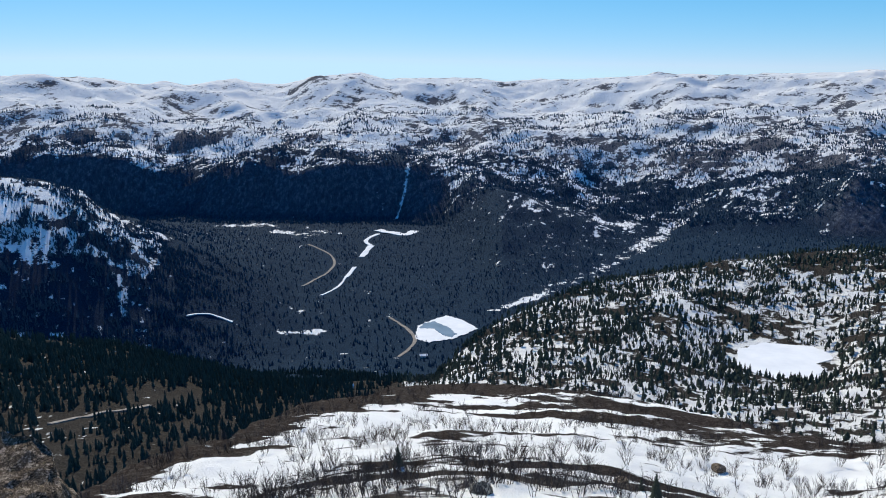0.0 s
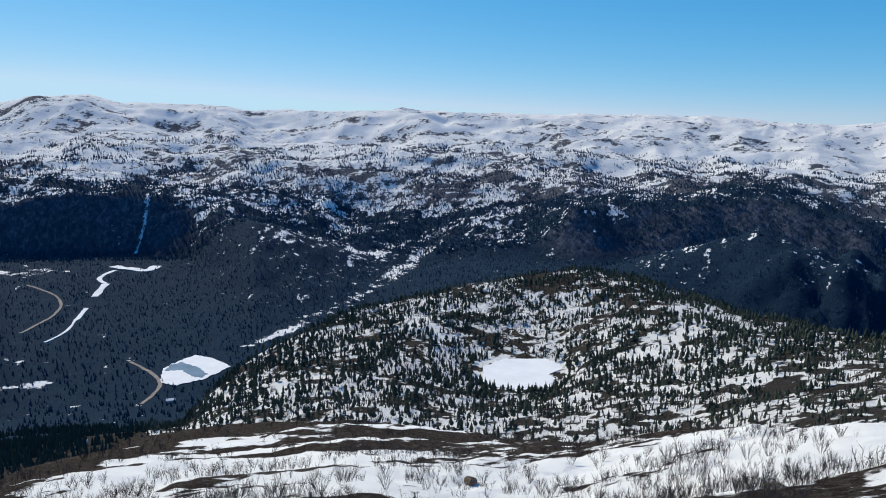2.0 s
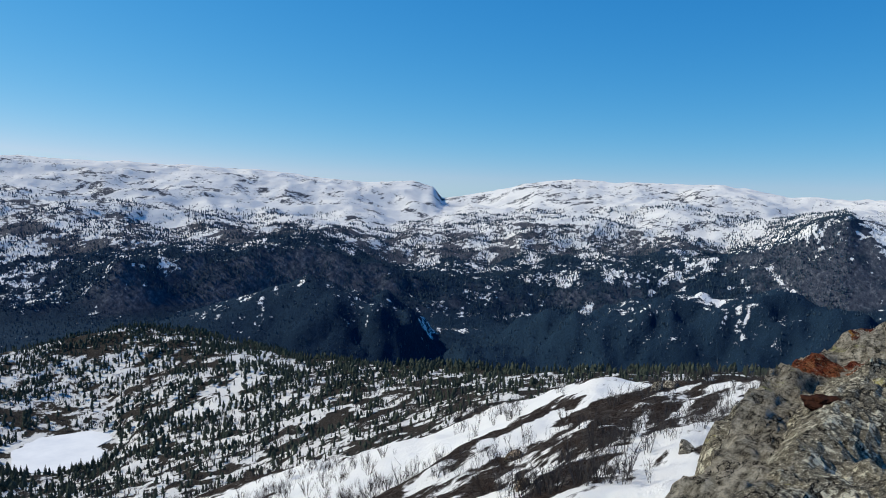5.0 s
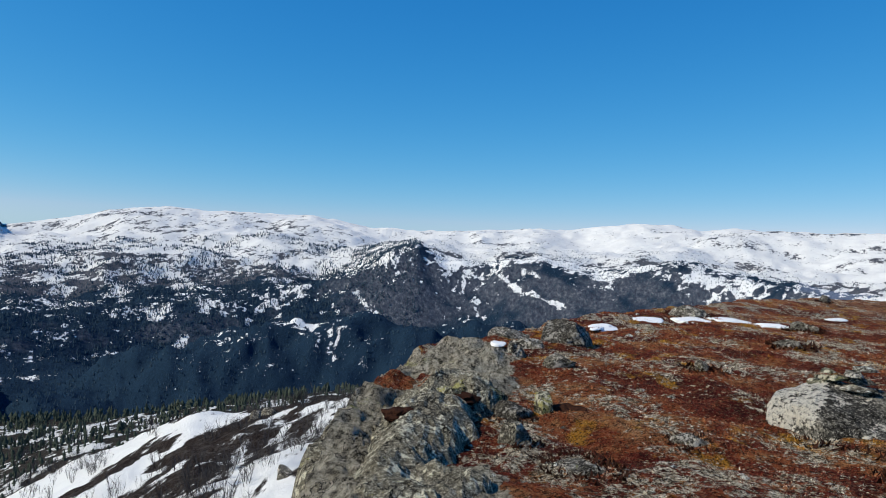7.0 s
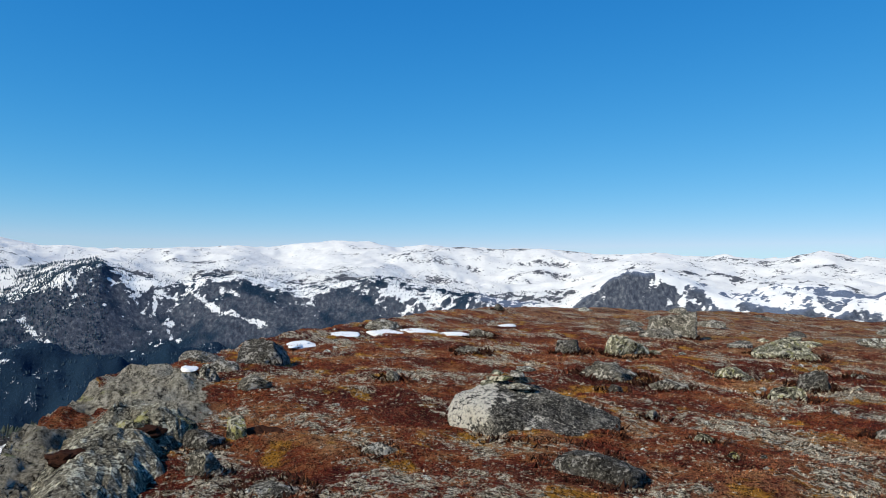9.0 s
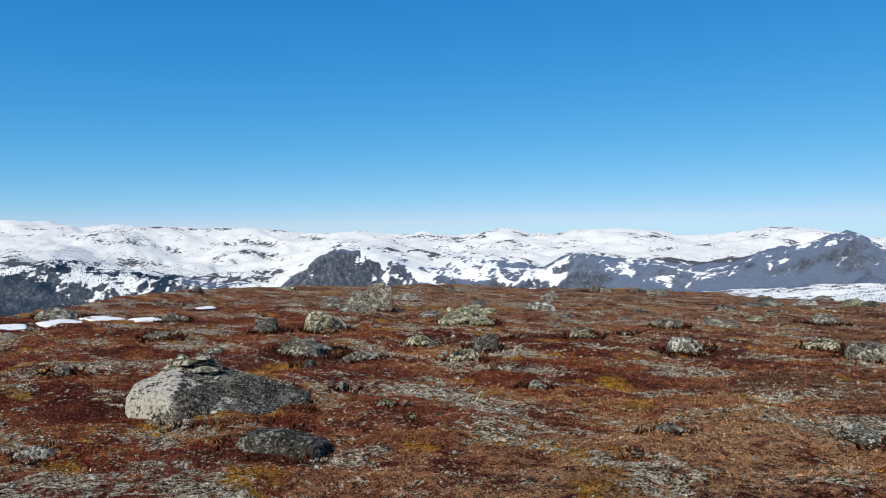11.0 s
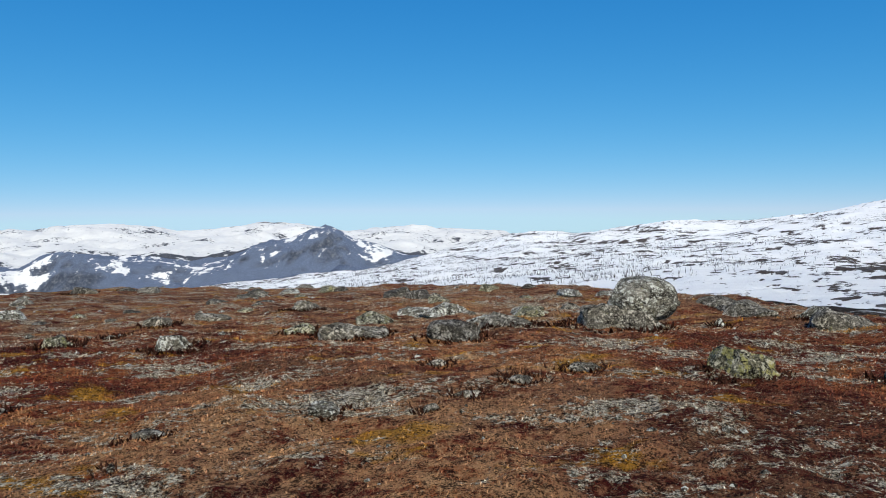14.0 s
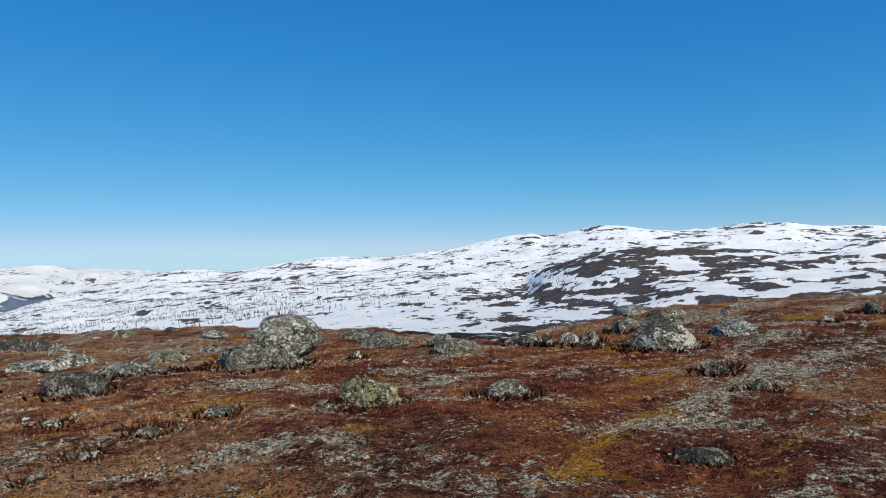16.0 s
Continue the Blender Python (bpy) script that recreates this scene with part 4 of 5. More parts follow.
fir = conifer(1, 1.0)
fir.matrix_basis = Matrix.Translation(polar(-4.47, 25.2)) @ Matrix.Scale(1.0, 4)
tagged(fir, group="young spruces on the hillside")
for a, r, k in ((17.4, 21.4, 0.95), (16.2, 22.5, 0.5)):
    m = copy_thing(fir, Matrix.Translation(polar(a, r)))
    m.scale = (k, k, k)
for a in np.linspace(21.6, 29.6, 22):
    r = 556 + 8 * rng.random() + 0.9 * (a - 25.5) ** 2
    m = copy_thing(fir, Matrix.Translation(polar(a + 0.2 * rng.random(), r)))
    k = rng.uniform(5, 10)
    m.scale = (k, k, k)
    tagged(m, "dark spruce on the snowy shore of the tarn", "tree", "spruces by the tarn")


def shrub_mesh(seed):
    """A leafless dwarf birch, about one metre high: forked stems and fine twigs."""
    g = np.random.default_rng(seed)
    bm = bmesh.new()

    def limb(p, d, length, thick, depth):
        q = p + d * length
        side = d.orthogonal().normalized()
        other = d.cross(side)
        ring = [[bm.verts.new(c + (side * math.cos(u) + other * math.sin(u)) * t) for u in (0, 2.1, 4.2)] for c, t in ((p, thick), (q, thick * 0.55))]
        for s in range(3):
            bm.faces.new((ring[0][s], ring[0][(s + 1) % 3], ring[1][(s + 1) % 3], ring[1][s]))
        if depth:
            for k in range(4):
                w = (d + Vector(g.uniform(-0.55, 0.55, 3)) + Vector((0, 0, 0.25))).normalized()
                limb(p + d * length * (0.4 + 0.2 * k), w, length * g.uniform(0.45, 0.75), thick * 0.62, depth - 1)

    for k in range(7):
        u = g.random() * 6.28
        limb(Vector((0.06 * math.cos(u), 0.06 * math.sin(u), -0.05)), Vector((0.45 * math.cos(u), 0.45 * math.sin(u), 1)).normalized(), 0.45, 0.008, 2)
    me = bpy.data.meshes.new("birch_shrub")
    bm.to_mesh(me)
    bm.free()
    me.materials.append(TWIGS)
    return me


SHRUBS = [shrub_mesh(k) for k in range(6)]
count = 0
while count < 290:
    a = rng.uniform(-24, 79)
    r = rng.uniform(19, 90)
    s = float(cover_at(S, np.array([a]), np.array([r]))[0])
    if not 2.3 < s < 3.95 or clump(np.array([a]), np.array([r]), 7, 240)[0] < -0.05:
        continue
    if a > 50 and rng.random() < 0.6:
        continue
    k = rng.uniform(0.55, 1.35)
    ob = new("birch_shrub", SHRUBS[count % 6])
    ob.matrix_basis = Matrix.Translation(polar(a, r)) @ Matrix.Rotation(rng.random() * 6.28, 4, "Z") @ Matrix.Scale(k, 4)
    tagged(ob, "leafless dwarf birch shrub poking through snow", "shrub", "birch shrubs on the hillside")
    count += 1


# the finer scrub between them
def thicket(seed):
    """Places and triangles of a small leafless birch, one unit high."""
    g = np.random.default_rng(seed)
    v, f = [], []

    def twig(p, q, w):
        side = np.cross(q - p, g.normal(size=3))
        side = side / np.linalg.norm(side) * w
        b = len(v)
        v.extend([p - side, p + side, q])
        f.append((b, b + 1, b + 2))

    for k in range(5):
        u = g.random() * 6.28
        root = np.array([0.08 * math.cos(u), 0.08 * math.sin(u), -0.05])
        tip = np.array([0.42 * math.cos(u), 0.42 * math.sin(u), 1.0]) * g.uniform(0.6, 1.0)
        twig(root, tip, 0.014)
        for q in range(7):
            o = root + (tip - root) * g.uniform(0.25, 0.9)
            twig(o, o + g.uniform(-0.22, 0.22, 3) + (0, 0, 0.24), 0.009)
    return np.array(v), np.array(f)


a, r = rng.uniform(-30, 80, 9000), 17 * np.exp(rng.uniform(0, 1, 9000) * math.log(95 / 17))
s_ = cover_at(S, a, r)
ok = (s_ > 2.2) & (s_ < 4.0) & (clump(a, r, 9, 242) + 0.5 * clump(a, r, 40, 243) > 0.04 + 0.14 * (a > 48))
a, r = a[ok], r[ok]
p = np.stack([r * np.sin(np.radians(a)), r * np.cos(np.radians(a)), ground_z(a, r) - 0.03], -1)
plant("birch_scrub", [thicket(k) for k in range(6)], p, rng.uniform(0.35, 0.95, len(p)), FAR_TWIGS, "thin leafless birch twigs standing in the snow", "scrub")

# ---- rocks on the hilltop ----
def make_stone(name, dark, mid_c, light, lichen, amount, seed, crusty=0.53, black_at=0.57, black_scale=7, crust_scale=5.5, pale_end=0.0):
    dark, mid_c = tuple(v * 0.75 for v in dark), tuple(v * 0.78 for v in mid_c)
    dark, mid_c, light, lichen = ((c[0] * 1.05, c[1], c[2] * 0.92) for c in (dark, mid_c, light, lichen))
    m, n, l, b, co = material(name, 0.85)
    off = n.new("ShaderNodeObjectInfo").outputs["Random"]
    mp = n.new("ShaderNodeVectorMath")
    mp.operation = "ADD"
    l.new(co, mp.inputs[0])
    sc = calc(n, l, "MULTIPLY", off, 37.0)
    l.new(sc, mp.inputs[1])
    c = mp.outputs[0]
    f = noise_tex(n, l, c, 6, 8, 0.75)
    g = noise_tex(n, l, c, 22, 5, 0.75)
    base = ramp(n, l, f, [(0.32, dark), (0.5, mid_c), (0.68, light)])
    crust = calc(n, l, "ADD", calc(n, l, "MULTIPLY", noise_tex(n, l, c, crust_scale, 8, 0.72), 0.6), calc(n, l, "MULTIPLY", g, 0.4))
    if pale_end:
        sep = n.new("ShaderNodeSeparateXYZ")
        l.new(co, sep.inputs[0])
        crust = calc(n, l, "ADD", crust, calc(n, l, "MULTIPLY", step(n, l, calc(n, l, "MULTIPLY", sep.outputs[0], -1.0), 0.36, 0.52), pale_end))
    base = mix(n, l, step(n, l, crust, crusty, crusty + 0.03), base, tuple(min(0.8, v * 1.75 + 0.10) for v in light))
    lk = noise_tex(n, l, c, 8, 5, 0.7, (1.3, 0.8, 1.1))
    base = mix(n, l, step(n, l, lk, 1 - amount, 1 - amount + 0.04), base, lichen)
    black = noise_tex(n, l, c, black_scale, 8, 0.75, (0.8, 1.2, 0.7))
    base = mix(n, l, step(n, l, black, black_at, black_at + 0.03), base, (0.030, 0.025, 0.020))
    base = mix(n, l, step(n, l, g, 0.33, 0.50), tuple(v * 0.4 for v in dark), base)
    speck = noise_tex(n, l, c, 48, 6, 0.85)
    base = mix(n, l, calc(n, l, "MULTIPLY", step(n, l, speck, 0.55, 0.59), 0.75), base, tuple(min(0.8, v * 1.7 + 0.06) for v in light))
    base = mix(n, l, calc(n, l, "MULTIPLY", step(n, l, speck, 0.45, 0.40), 0.75), base, (0.022, 0.019, 0.016))
    seam = calc(n, l, "ABSOLUTE", calc(n, l, "SUBTRACT", noise_tex(n, l, c, 1.7, 6, 0.6, (0.7, 1.3, 1.6)), 0.5), 0.0)
    base = mix(n, l, step(n, l, seam, 0.003, 0.010), (0.016, 0.014, 0.012), base)
    l.new(base, b.inputs["Base Color"])
    bump(n, l, b, calc(n, l, "ADD", f, calc(n, l, "MULTIPLY", g, 0.7)), 1.0, 0.09)
    return m


STONE = {
    "grey": make_stone("grey_gneiss", (0.075, 0.070, 0.061), (0.19, 0.18, 0.155), (0.30, 0.285, 0.25), (0.24, 0.24, 0.12), 0.36, 1),
    "dark": make_stone("dark_gneiss", (0.035, 0.033, 0.03), (0.085, 0.081, 0.074), (0.17, 0.163, 0.148), (0.22, 0.22, 0.13), 0.33, 2),
    "pale": make_stone("pale_gneiss", (0.05, 0.047, 0.041), (0.21, 0.20, 0.175), (0.46, 0.44, 0.39), (0.36, 0.34, 0.23), 0.38, 3, 0.52, 0.56),
    "green": make_stone("lichen_gneiss", (0.07, 0.07, 0.055), (0.20, 0.20, 0.14), (0.38, 0.37, 0.29), (0.31, 0.31, 0.13), 0.44, 4, 0.52, 0.55),
    "brown": make_stone("brown_gneiss", (0.055, 0.042, 0.031), (0.14, 0.108, 0.082), (0.23, 0.185, 0.145), (0.2, 0.17, 0.09), 0.4, 6),
    "slab": make_stone("slab_gneiss", (0.045, 0.045, 0.043), (0.080, 0.078, 0.074), (0.36, 0.345, 0.31), (0.30, 0.28, 0.2), 0.28, 8, 0.55, 0.64, 7, 2.4, 0.10),
    "patchy": make_stone("patchy_gneiss", (0.035, 0.034, 0.033), (0.085, 0.083, 0.08), (0.38, 0.365, 0.335), (0.36, 0.35, 0.13), 0.34, 10, 0.53, 0.62, 7, 2.6),
    "perched": make_stone("perched_gneiss", (0.07, 0.066, 0.058), (0.27, 0.26, 0.23), (0.46, 0.44, 0.39), (0.34, 0.33, 0.2), 0.37, 9, 0.53, 0.535, 3.2),
    "cliff": make_stone("cliff_gneiss", (0.11, 0.10, 0.08), (0.26, 0.24, 0.19), (0.40, 0.375, 0.30), (0.42, 0.40, 0.17), 0.36, 7, 0.54, 0.66),
    "yellow": make_stone("yellow_lichen_gneiss", (0.06, 0.058, 0.045), (0.19, 0.185, 0.13), (0.32, 0.31, 0.24), (0.44, 0.42, 0.17), 0.49, 5, 0.53, 0.58),
}


# corners of angular stones, in halves of their width, depth and height
CORNERS = {
    "wedge": ((-1, 0.5, -1), (-1, -0.35, -1), (-0.95, -0.2, 0.05), (-0.92, 0.5, 0.12), (-0.58, -0.6, 0.18), (-0.42, 0.35, 0.72), (-0.40, 0.8, 0.68), (0.1, 0.75, 0.52), (0.35, 0.3, 0.30), (1, 0.5, -0.30),
              (0.95, -0.4, -0.62), (1, 0.4, -1), (0.9, -0.6, -1), (0.3, -0.95, -1), (0.25, -0.85, -0.55), (-0.45, -1, -1), (-0.42, -0.9, -0.35)),
    "stand": ((-1, -0.6, -1), (-0.95, 0.7, -1), (1, -0.8, -1), (1, 0.8, -1), (-0.86, -0.45, 0.45), (-0.8, 0.6, 0.5), (0.3, -0.75, 0.72), (0.5, 0.7, 0.75), (0.95, -0.6, 1), (0.98, 0.6, 0.92), (0.75, -0.7, 0.95), (-0.3, -0.8, -1)),
    "peak": ((-1, -0.4, -1), (-0.9, 0.7, -1), (1, -0.5, -1), (1, 0.6, -1), (-0.2, -1, -1), (0.5, -1, -1), (-0.68, -0.3, 0.05), (-0.25, -0.1, 0.80), (0.18, 0.1, 0.84), (0.02, 0.5, 0.7), (0.72, -0.2, 0.05), (0.97, 0.1, -0.3), (-0.1, -0.75, 0.1), (0.3, 0.9, -1)),
}


def hull_bmesh(seed, size, shape):
    """An angular stone: the hull of a few corners, its edges worn and its faces roughened."""
    g = np.random.default_rng(seed)
    bm = bmesh.new()
    for c in CORNERS[shape]:
        bm.verts.new(Vector(c) * 0.5)
    res = bmesh.ops.convex_hull(bm, input=list(bm.verts))
    loose = [e for e in res["geom_interior"] + res["geom_unused"] if isinstance(e, bmesh.types.BMVert)]
    if loose:
        bmesh.ops.delete(bm, geom=loose, context="VERTS")
    for v in bm.verts:
        v.co = Vector(v.co[k] * size[k] for k in range(3))
    bmesh.ops.bevel(bm, geom=list(bm.edges), offset=0.012 * size[0], segments=1, affect="EDGES", profile=0.6)
    bmesh.ops.triangulate(bm, faces=bm.faces)
    for _ in range(3):
        far = [e for e in bm.edges if e.calc_length() > 0.05 * size[0]]
        if far:
            bmesh.ops.subdivide_edges(bm, edges=far, cuts=1)
            bmesh.ops.triangulate(bm, faces=[f for f in bm.faces if len(f.verts) > 3])
    bm.normal_update()
    off = Vector(g.uniform(0, 50, 3))
    for v, way in [(v, v.normal.copy()) for v in bm.verts]:
        q = v.co / size[0] * 2 + off
        v.co += way * size[0] * (0.022 * noise.fractal(q * 1.6, 0.8, 2.1, 4) + 0.016 * (0.5 - abs(noise.noise(q * 5))) + 0.006 * noise.noise(q * 14))
    return bm


def rock_bmesh(seed, size, shape, detail=4, cuts=12, centre=(0, 0, 0)):
    """A weathered stone: a ball squared off by joint planes, then roughened."""
    if shape in CORNERS:
        return hull_bmesh(seed, size, shape)
    g = np.random.default_rng(seed)
    bm = bmesh.new()
    bmesh.ops.create_icosphere(bm, subdivisions=detail, radius=1.0)
    co = np.array([v.co for v in bm.verts])
    power = {"block": 5.0, "slab": 3.2, "lump": 2.4, "round": 2.3}.get(shape, 4.0)
    co /= (np.abs(co) ** power).sum(1)[:, None] ** (1 / power)
    for k in range(cuts):
        d = g.normal(size=3) * (1, 1, 0.55 if shape != "slab" else 0.9)
        d[2] = abs(d[2])
        d /= np.linalg.norm(d)
        over = co @ d - g.uniform(0.5, 0.9)
        co -= np.maximum(over, 0)[:, None] * d
    if shape == "slab":
        co[:, 2] *= 1 - 0.35 * co[:, 0]
    co *= np.array(size) / 2
    unit = float(np.mean(size)) / 2
    off = g.uniform(0, 50, 3)
    for v, c in zip(bm.verts, co):
        p_ = Vector(c / unit + off)
        k = noise.fractal(p_ * 1.3, 0.7, 2.1, 6) * 0.10 + (0.5 - abs(noise.noise(p_ * 3.1))) * 0.09 + noise.fractal(p_ * 7.0, 0.8, 2.0, 4) * 0.03
        c = c + (c / (np.linalg.norm(c) + 1e-6)) * k * unit * (0.4 if shape == "round" else 1)
        v.co = Vector(c) + Vector(centre)
    for f in bm.faces:
        f.smooth = False
    return bm


ROCKS = [
    ("wedge", "slab", 6.92, -3.58, 1.73, 0.55),
    ("slab", "dark", 5.11, -3.19, 0.79, 0.24),
    ("stand", "grey", 17.22, -12.98, 1.31, 0.72),
    ("block", "green", 13.50, -8.99, 1.02, 0.46),
    ("lump", "dark", 13.71, -7.82, 0.60, 0.33),
    ("slab", "grey", 10.12, -6.52, 1.18, 0.36),
    ("lump", "green", 7.79, -7.92, 0.59, 0.30),
    ("lump", "dark", 8.74, -9.36, 0.61, 0.33),
    ("slab", "green", 10.17, -9.03, 0.70, 0.24),
    ("slab", "green", 12.46, -12.48, 1.36, 0.73),
    ("lump", "dark", 8.74, -5.76, 0.21, 0.16),
    ("lump", "pale", 7.02, -5.12, 0.16, 0.15),
    ("lump", "green", 5.83, -4.87, 0.19, 0.09),
    ("lump", "yellow", 5.23, -4.70, 0.10, 0.12),
    ("lump", "grey", 9.76, -2.79, 0.27, 0.16),
    ("slab", "dark", 6.76, -0.28, 0.31, 0.12),
    ("slab", "grey", 6.06, -1.69, 0.29, 0.13),
    ("slab", "grey", 13.50, -5.44, 0.62, 0.15),
    ("slab", "grey", 8.91, -6.80, 0.61, 0.16),
    ("slab", "grey", 17.76, -7.34, 0.82, 0.33),
    ("slab", "grey", 19.66, -5.24, 1.10, 0.36),
    ("lump", "dark", 29.36, -12.93, 0.55, 0.30),
    ("slab", "pale", 9.21, -10.72, 0.28, 0.11),
    ("slab", "grey", 5.30, -0.74, 0.59, 0.12),
    ("slab", "grey", 5.84, -0.35, 0.17, 0.11),
    ("slab", "green", 8.30, -11.45, 0.64, 0.21),
    ("lump", "pale", 6.09, -11.28, 0.77, 0.36),
    ("slab", "grey", 8.03, -12.60, 0.46, 0.14),
    ("slab", "grey", 3.24, -11.99, 1.03, 0.34),
    ("lump", "dark", 1.36, -10.76, 0.77, 0.37),
    ("slab", "grey", 0.75, -12.30, 0.87, 0.25),
    ("slab", "green", 4.53, -13.10, 0.62, 0.23),
    ("lump", "pale", 1.79, -6.22, 0.32, 0.14),
    ("slab", "grey", 2.99, -5.55, 0.30, 0.11),
    ("lump", "pale", 2.82, -4.83, 0.08, 0.07),
    ("slab", "grey", 1.20, -8.28, 0.26, 0.12),
    ("slab", "grey", 5.42, -6.80, 0.32, 0.13),
    ("slab", "grey", 7.94, -13.98, 0.55, 0.27),
    ("slab", "grey", 6.18, -17.64, 0.84, 0.35),
    ("slab", "grey", 0.69, -6.75, 0.30, 0.09),
    ("slab", "grey", 0.23, -7.22, 0.35, 0.09),
    ("slab", "dark", 19.29, -27.20, 1.03, 0.44),
    ("slab", "dark", 18.34, -29.08, 0.80, 0.35),
    ("slab", "grey", -0.95, -12.55, 1.60, 0.42),
    ("lump", "yellow", -1.82, -7.53, 0.61, 0.33),
    ("slab", "grey", -3.27, -7.48, 0.61, 0.27),
    ("slab", "grey", -0.35, -7.74, 0.36, 0.12),
    ("lump", "pale", -4.72, -14.19, 0.63, 0.31),
    ("lump", "pale", -2.68, -12.67, 0.19, 0.14),
    ("lump", "grey", -5.88, -13.30, 0.43, 0.18),
    ("block", "pale", -6.10, -12.88, 0.32, 0.27),
    ("block", "dark", -6.09, -12.22, 0.27, 0.44),
    ("lump", "pale", -6.45, -12.13, 0.46, 0.27),
    ("block", "pale", -6.66, -11.78, 0.35, 0.26),
    ("block", "pale", -6.46, -10.95, 0.14, 0.16),
    ("lump", "grey", -7.73, -12.44, 0.43, 0.20),
    ("peak", "patchy", -7.16, -10.36, 1.16, 0.76),
    ("slab", "grey", -6.12, -7.71, 0.41, 0.24),
    ("slab", "green", -5.53, -6.32, 0.28, 0.16),
    ("slab", "dark", -3.55, -4.66, 0.39, 0.14),
    ("block", "grey", -11.10, -10.82, 0.26, 0.36),
    ("lump", "dark", -12.80, -11.36, 0.48, 0.23),
    ("slab", "grey", 0.90, -6.13, 0.16, 0.07),
]
WORDS = {"grey": "grey", "dark": "dark grey", "pale": "pale speckled", "green": "grey-green lichened", "yellow": "yellow-lichened", "slab": "dark grey white-crusted", "patchy": "dark white-patched"}
FORM = {"block": "angular block", "slab": "flat stone", "lump": "boulder", "wedge": "sloping slab", "peak": "pointed boulder", "stand": "upright block"}
cairn_seat = None
for k, (shape, tone, x, y, w, h) in enumerate(ROCKS):
    deep = {"block": 0.8, "slab": 0.75, "lump": 0.85, "wedge": 0.62, "peak": 0.85, "stand": 0.6}[shape] * w
    h = h - 0.5 * deep * 1.4 / math.hypot(x, y, 1.4)
    h = min(max(h, 0.12 * w), (0.34 if shape == "slab" else 0.62) * w)
    full = h * (1.45 if shape != "slab" else 1.7)
    bm = rock_bmesh(100 + k, (w * 1.06, deep, full), shape, 5 if w > 1.1 else 4 if w > 0.4 else 3)
    ob = part("boulder" if shape == "lump" else "rock", bm, STONE[tone])
    away = math.atan2(x, y)
    z = polar(math.degrees(away) % 360, math.hypot(x, y)).z
    ob.matrix_basis = Matrix.Translation((x, y, z + h - full / 2)) @ Matrix.Rotation(-away + (rng.uniform(-0.25, 0.25) if shape not in CORNERS else 0.0), 4, "Z")
    if shape == "wedge":
        near = [ob.matrix_basis @ v.co for v in ob.data.vertices]
        cairn_seat = max(v.z for v in near if math.hypot(v.x - 7.24, v.y + 3.42) < 0.16)
    tagged(ob, WORDS[tone] + " " + FORM[shape] + " of gneiss sunk in the heath", "rock", "rocks on the heath")

# flat stones that break the skyline of the hilltop
done = 0
while done < 90:
    a, r = rng.uniform(120, 235), rng.uniform(13, 36)
    if cover_at(S, np.array([a]), np.array([r]))[0] > 0.98:
        continue
    w = rng.uniform(0.3, 1.2)
    tone = ("grey", "green", "dark", "pale", "grey")[done % 5]
    ob = part("rock", rock_bmesh(900 + done, (w, w * 0.7, w * 0.30), "slab", 3), STONE[tone])
    ob.matrix_basis = Matrix.Translation(polar(a, r, 0.08 * w)) @ Matrix.Rotation(rng.random() * 6.28, 4, "Z")
    tagged(ob, WORDS[tone] + " flat stone of gneiss sunk in the heath", "rock", "rocks on the heath")
    done += 1

# the round boulder perched on a low slab
bm = rock_bmesh(305, (1.26, 1.1, 0.80), "round", 5, 1)
perched = part("boulder", bm, STONE["perched"])
perched.matrix_basis = Matrix.Translation((-1.50, -13.35, polar(187, 13.4).z + 0.52)) @ Matrix.Rotation(0.3, 4, "Z")
tagged(perched, "big round boulder with pale and black lichen on a slab", "boulder")

# ---- the little cairn on the pale slab ----
cairn = tagged(new("cairn"), "small cairn of flat stones piled on a rock slab", "cairn")
cairn.matrix_basis = Matrix.Translation((7.24, -3.42, cairn_seat - 0.06)) @ Matrix.Rotation(radians(-117), 4, "Z") @ Matrix.Diagonal((1.2, 1.1, 0.95, 1))
for k, (x, y, z, w, d, h, tone) in enumerate(((0.10, -0.05, 0.03, 0.34, 0.2, 0.06, "pale"), (-0.14, 0.04, 0.035, 0.22, 0.2, 0.07, "green"), (0.12, 0.05, 0.095, 0.26, 0.17, 0.07, "grey"), (-0.08, 0.0, 0.105, 0.24, 0.18, 0.065, "green"), (0.08, -0.02, 0.165, 0.24, 0.15, 0.06, "grey"), (0.16, 0.02, 0.22, 0.17, 0.12, 0.06, "pale"), (-0.10, 0.03, 0.165, 0.15, 0.11, 0.05, "green"))):
    stone = part("stone", rock_bmesh(400 + k, (w, d, h), "block", 2, 5), STONE[tone], cairn)
    stone.matrix_basis = Matrix.Translation((x, y, z)) @ Matrix.Rotation(k * 1.3, 4, "Z")

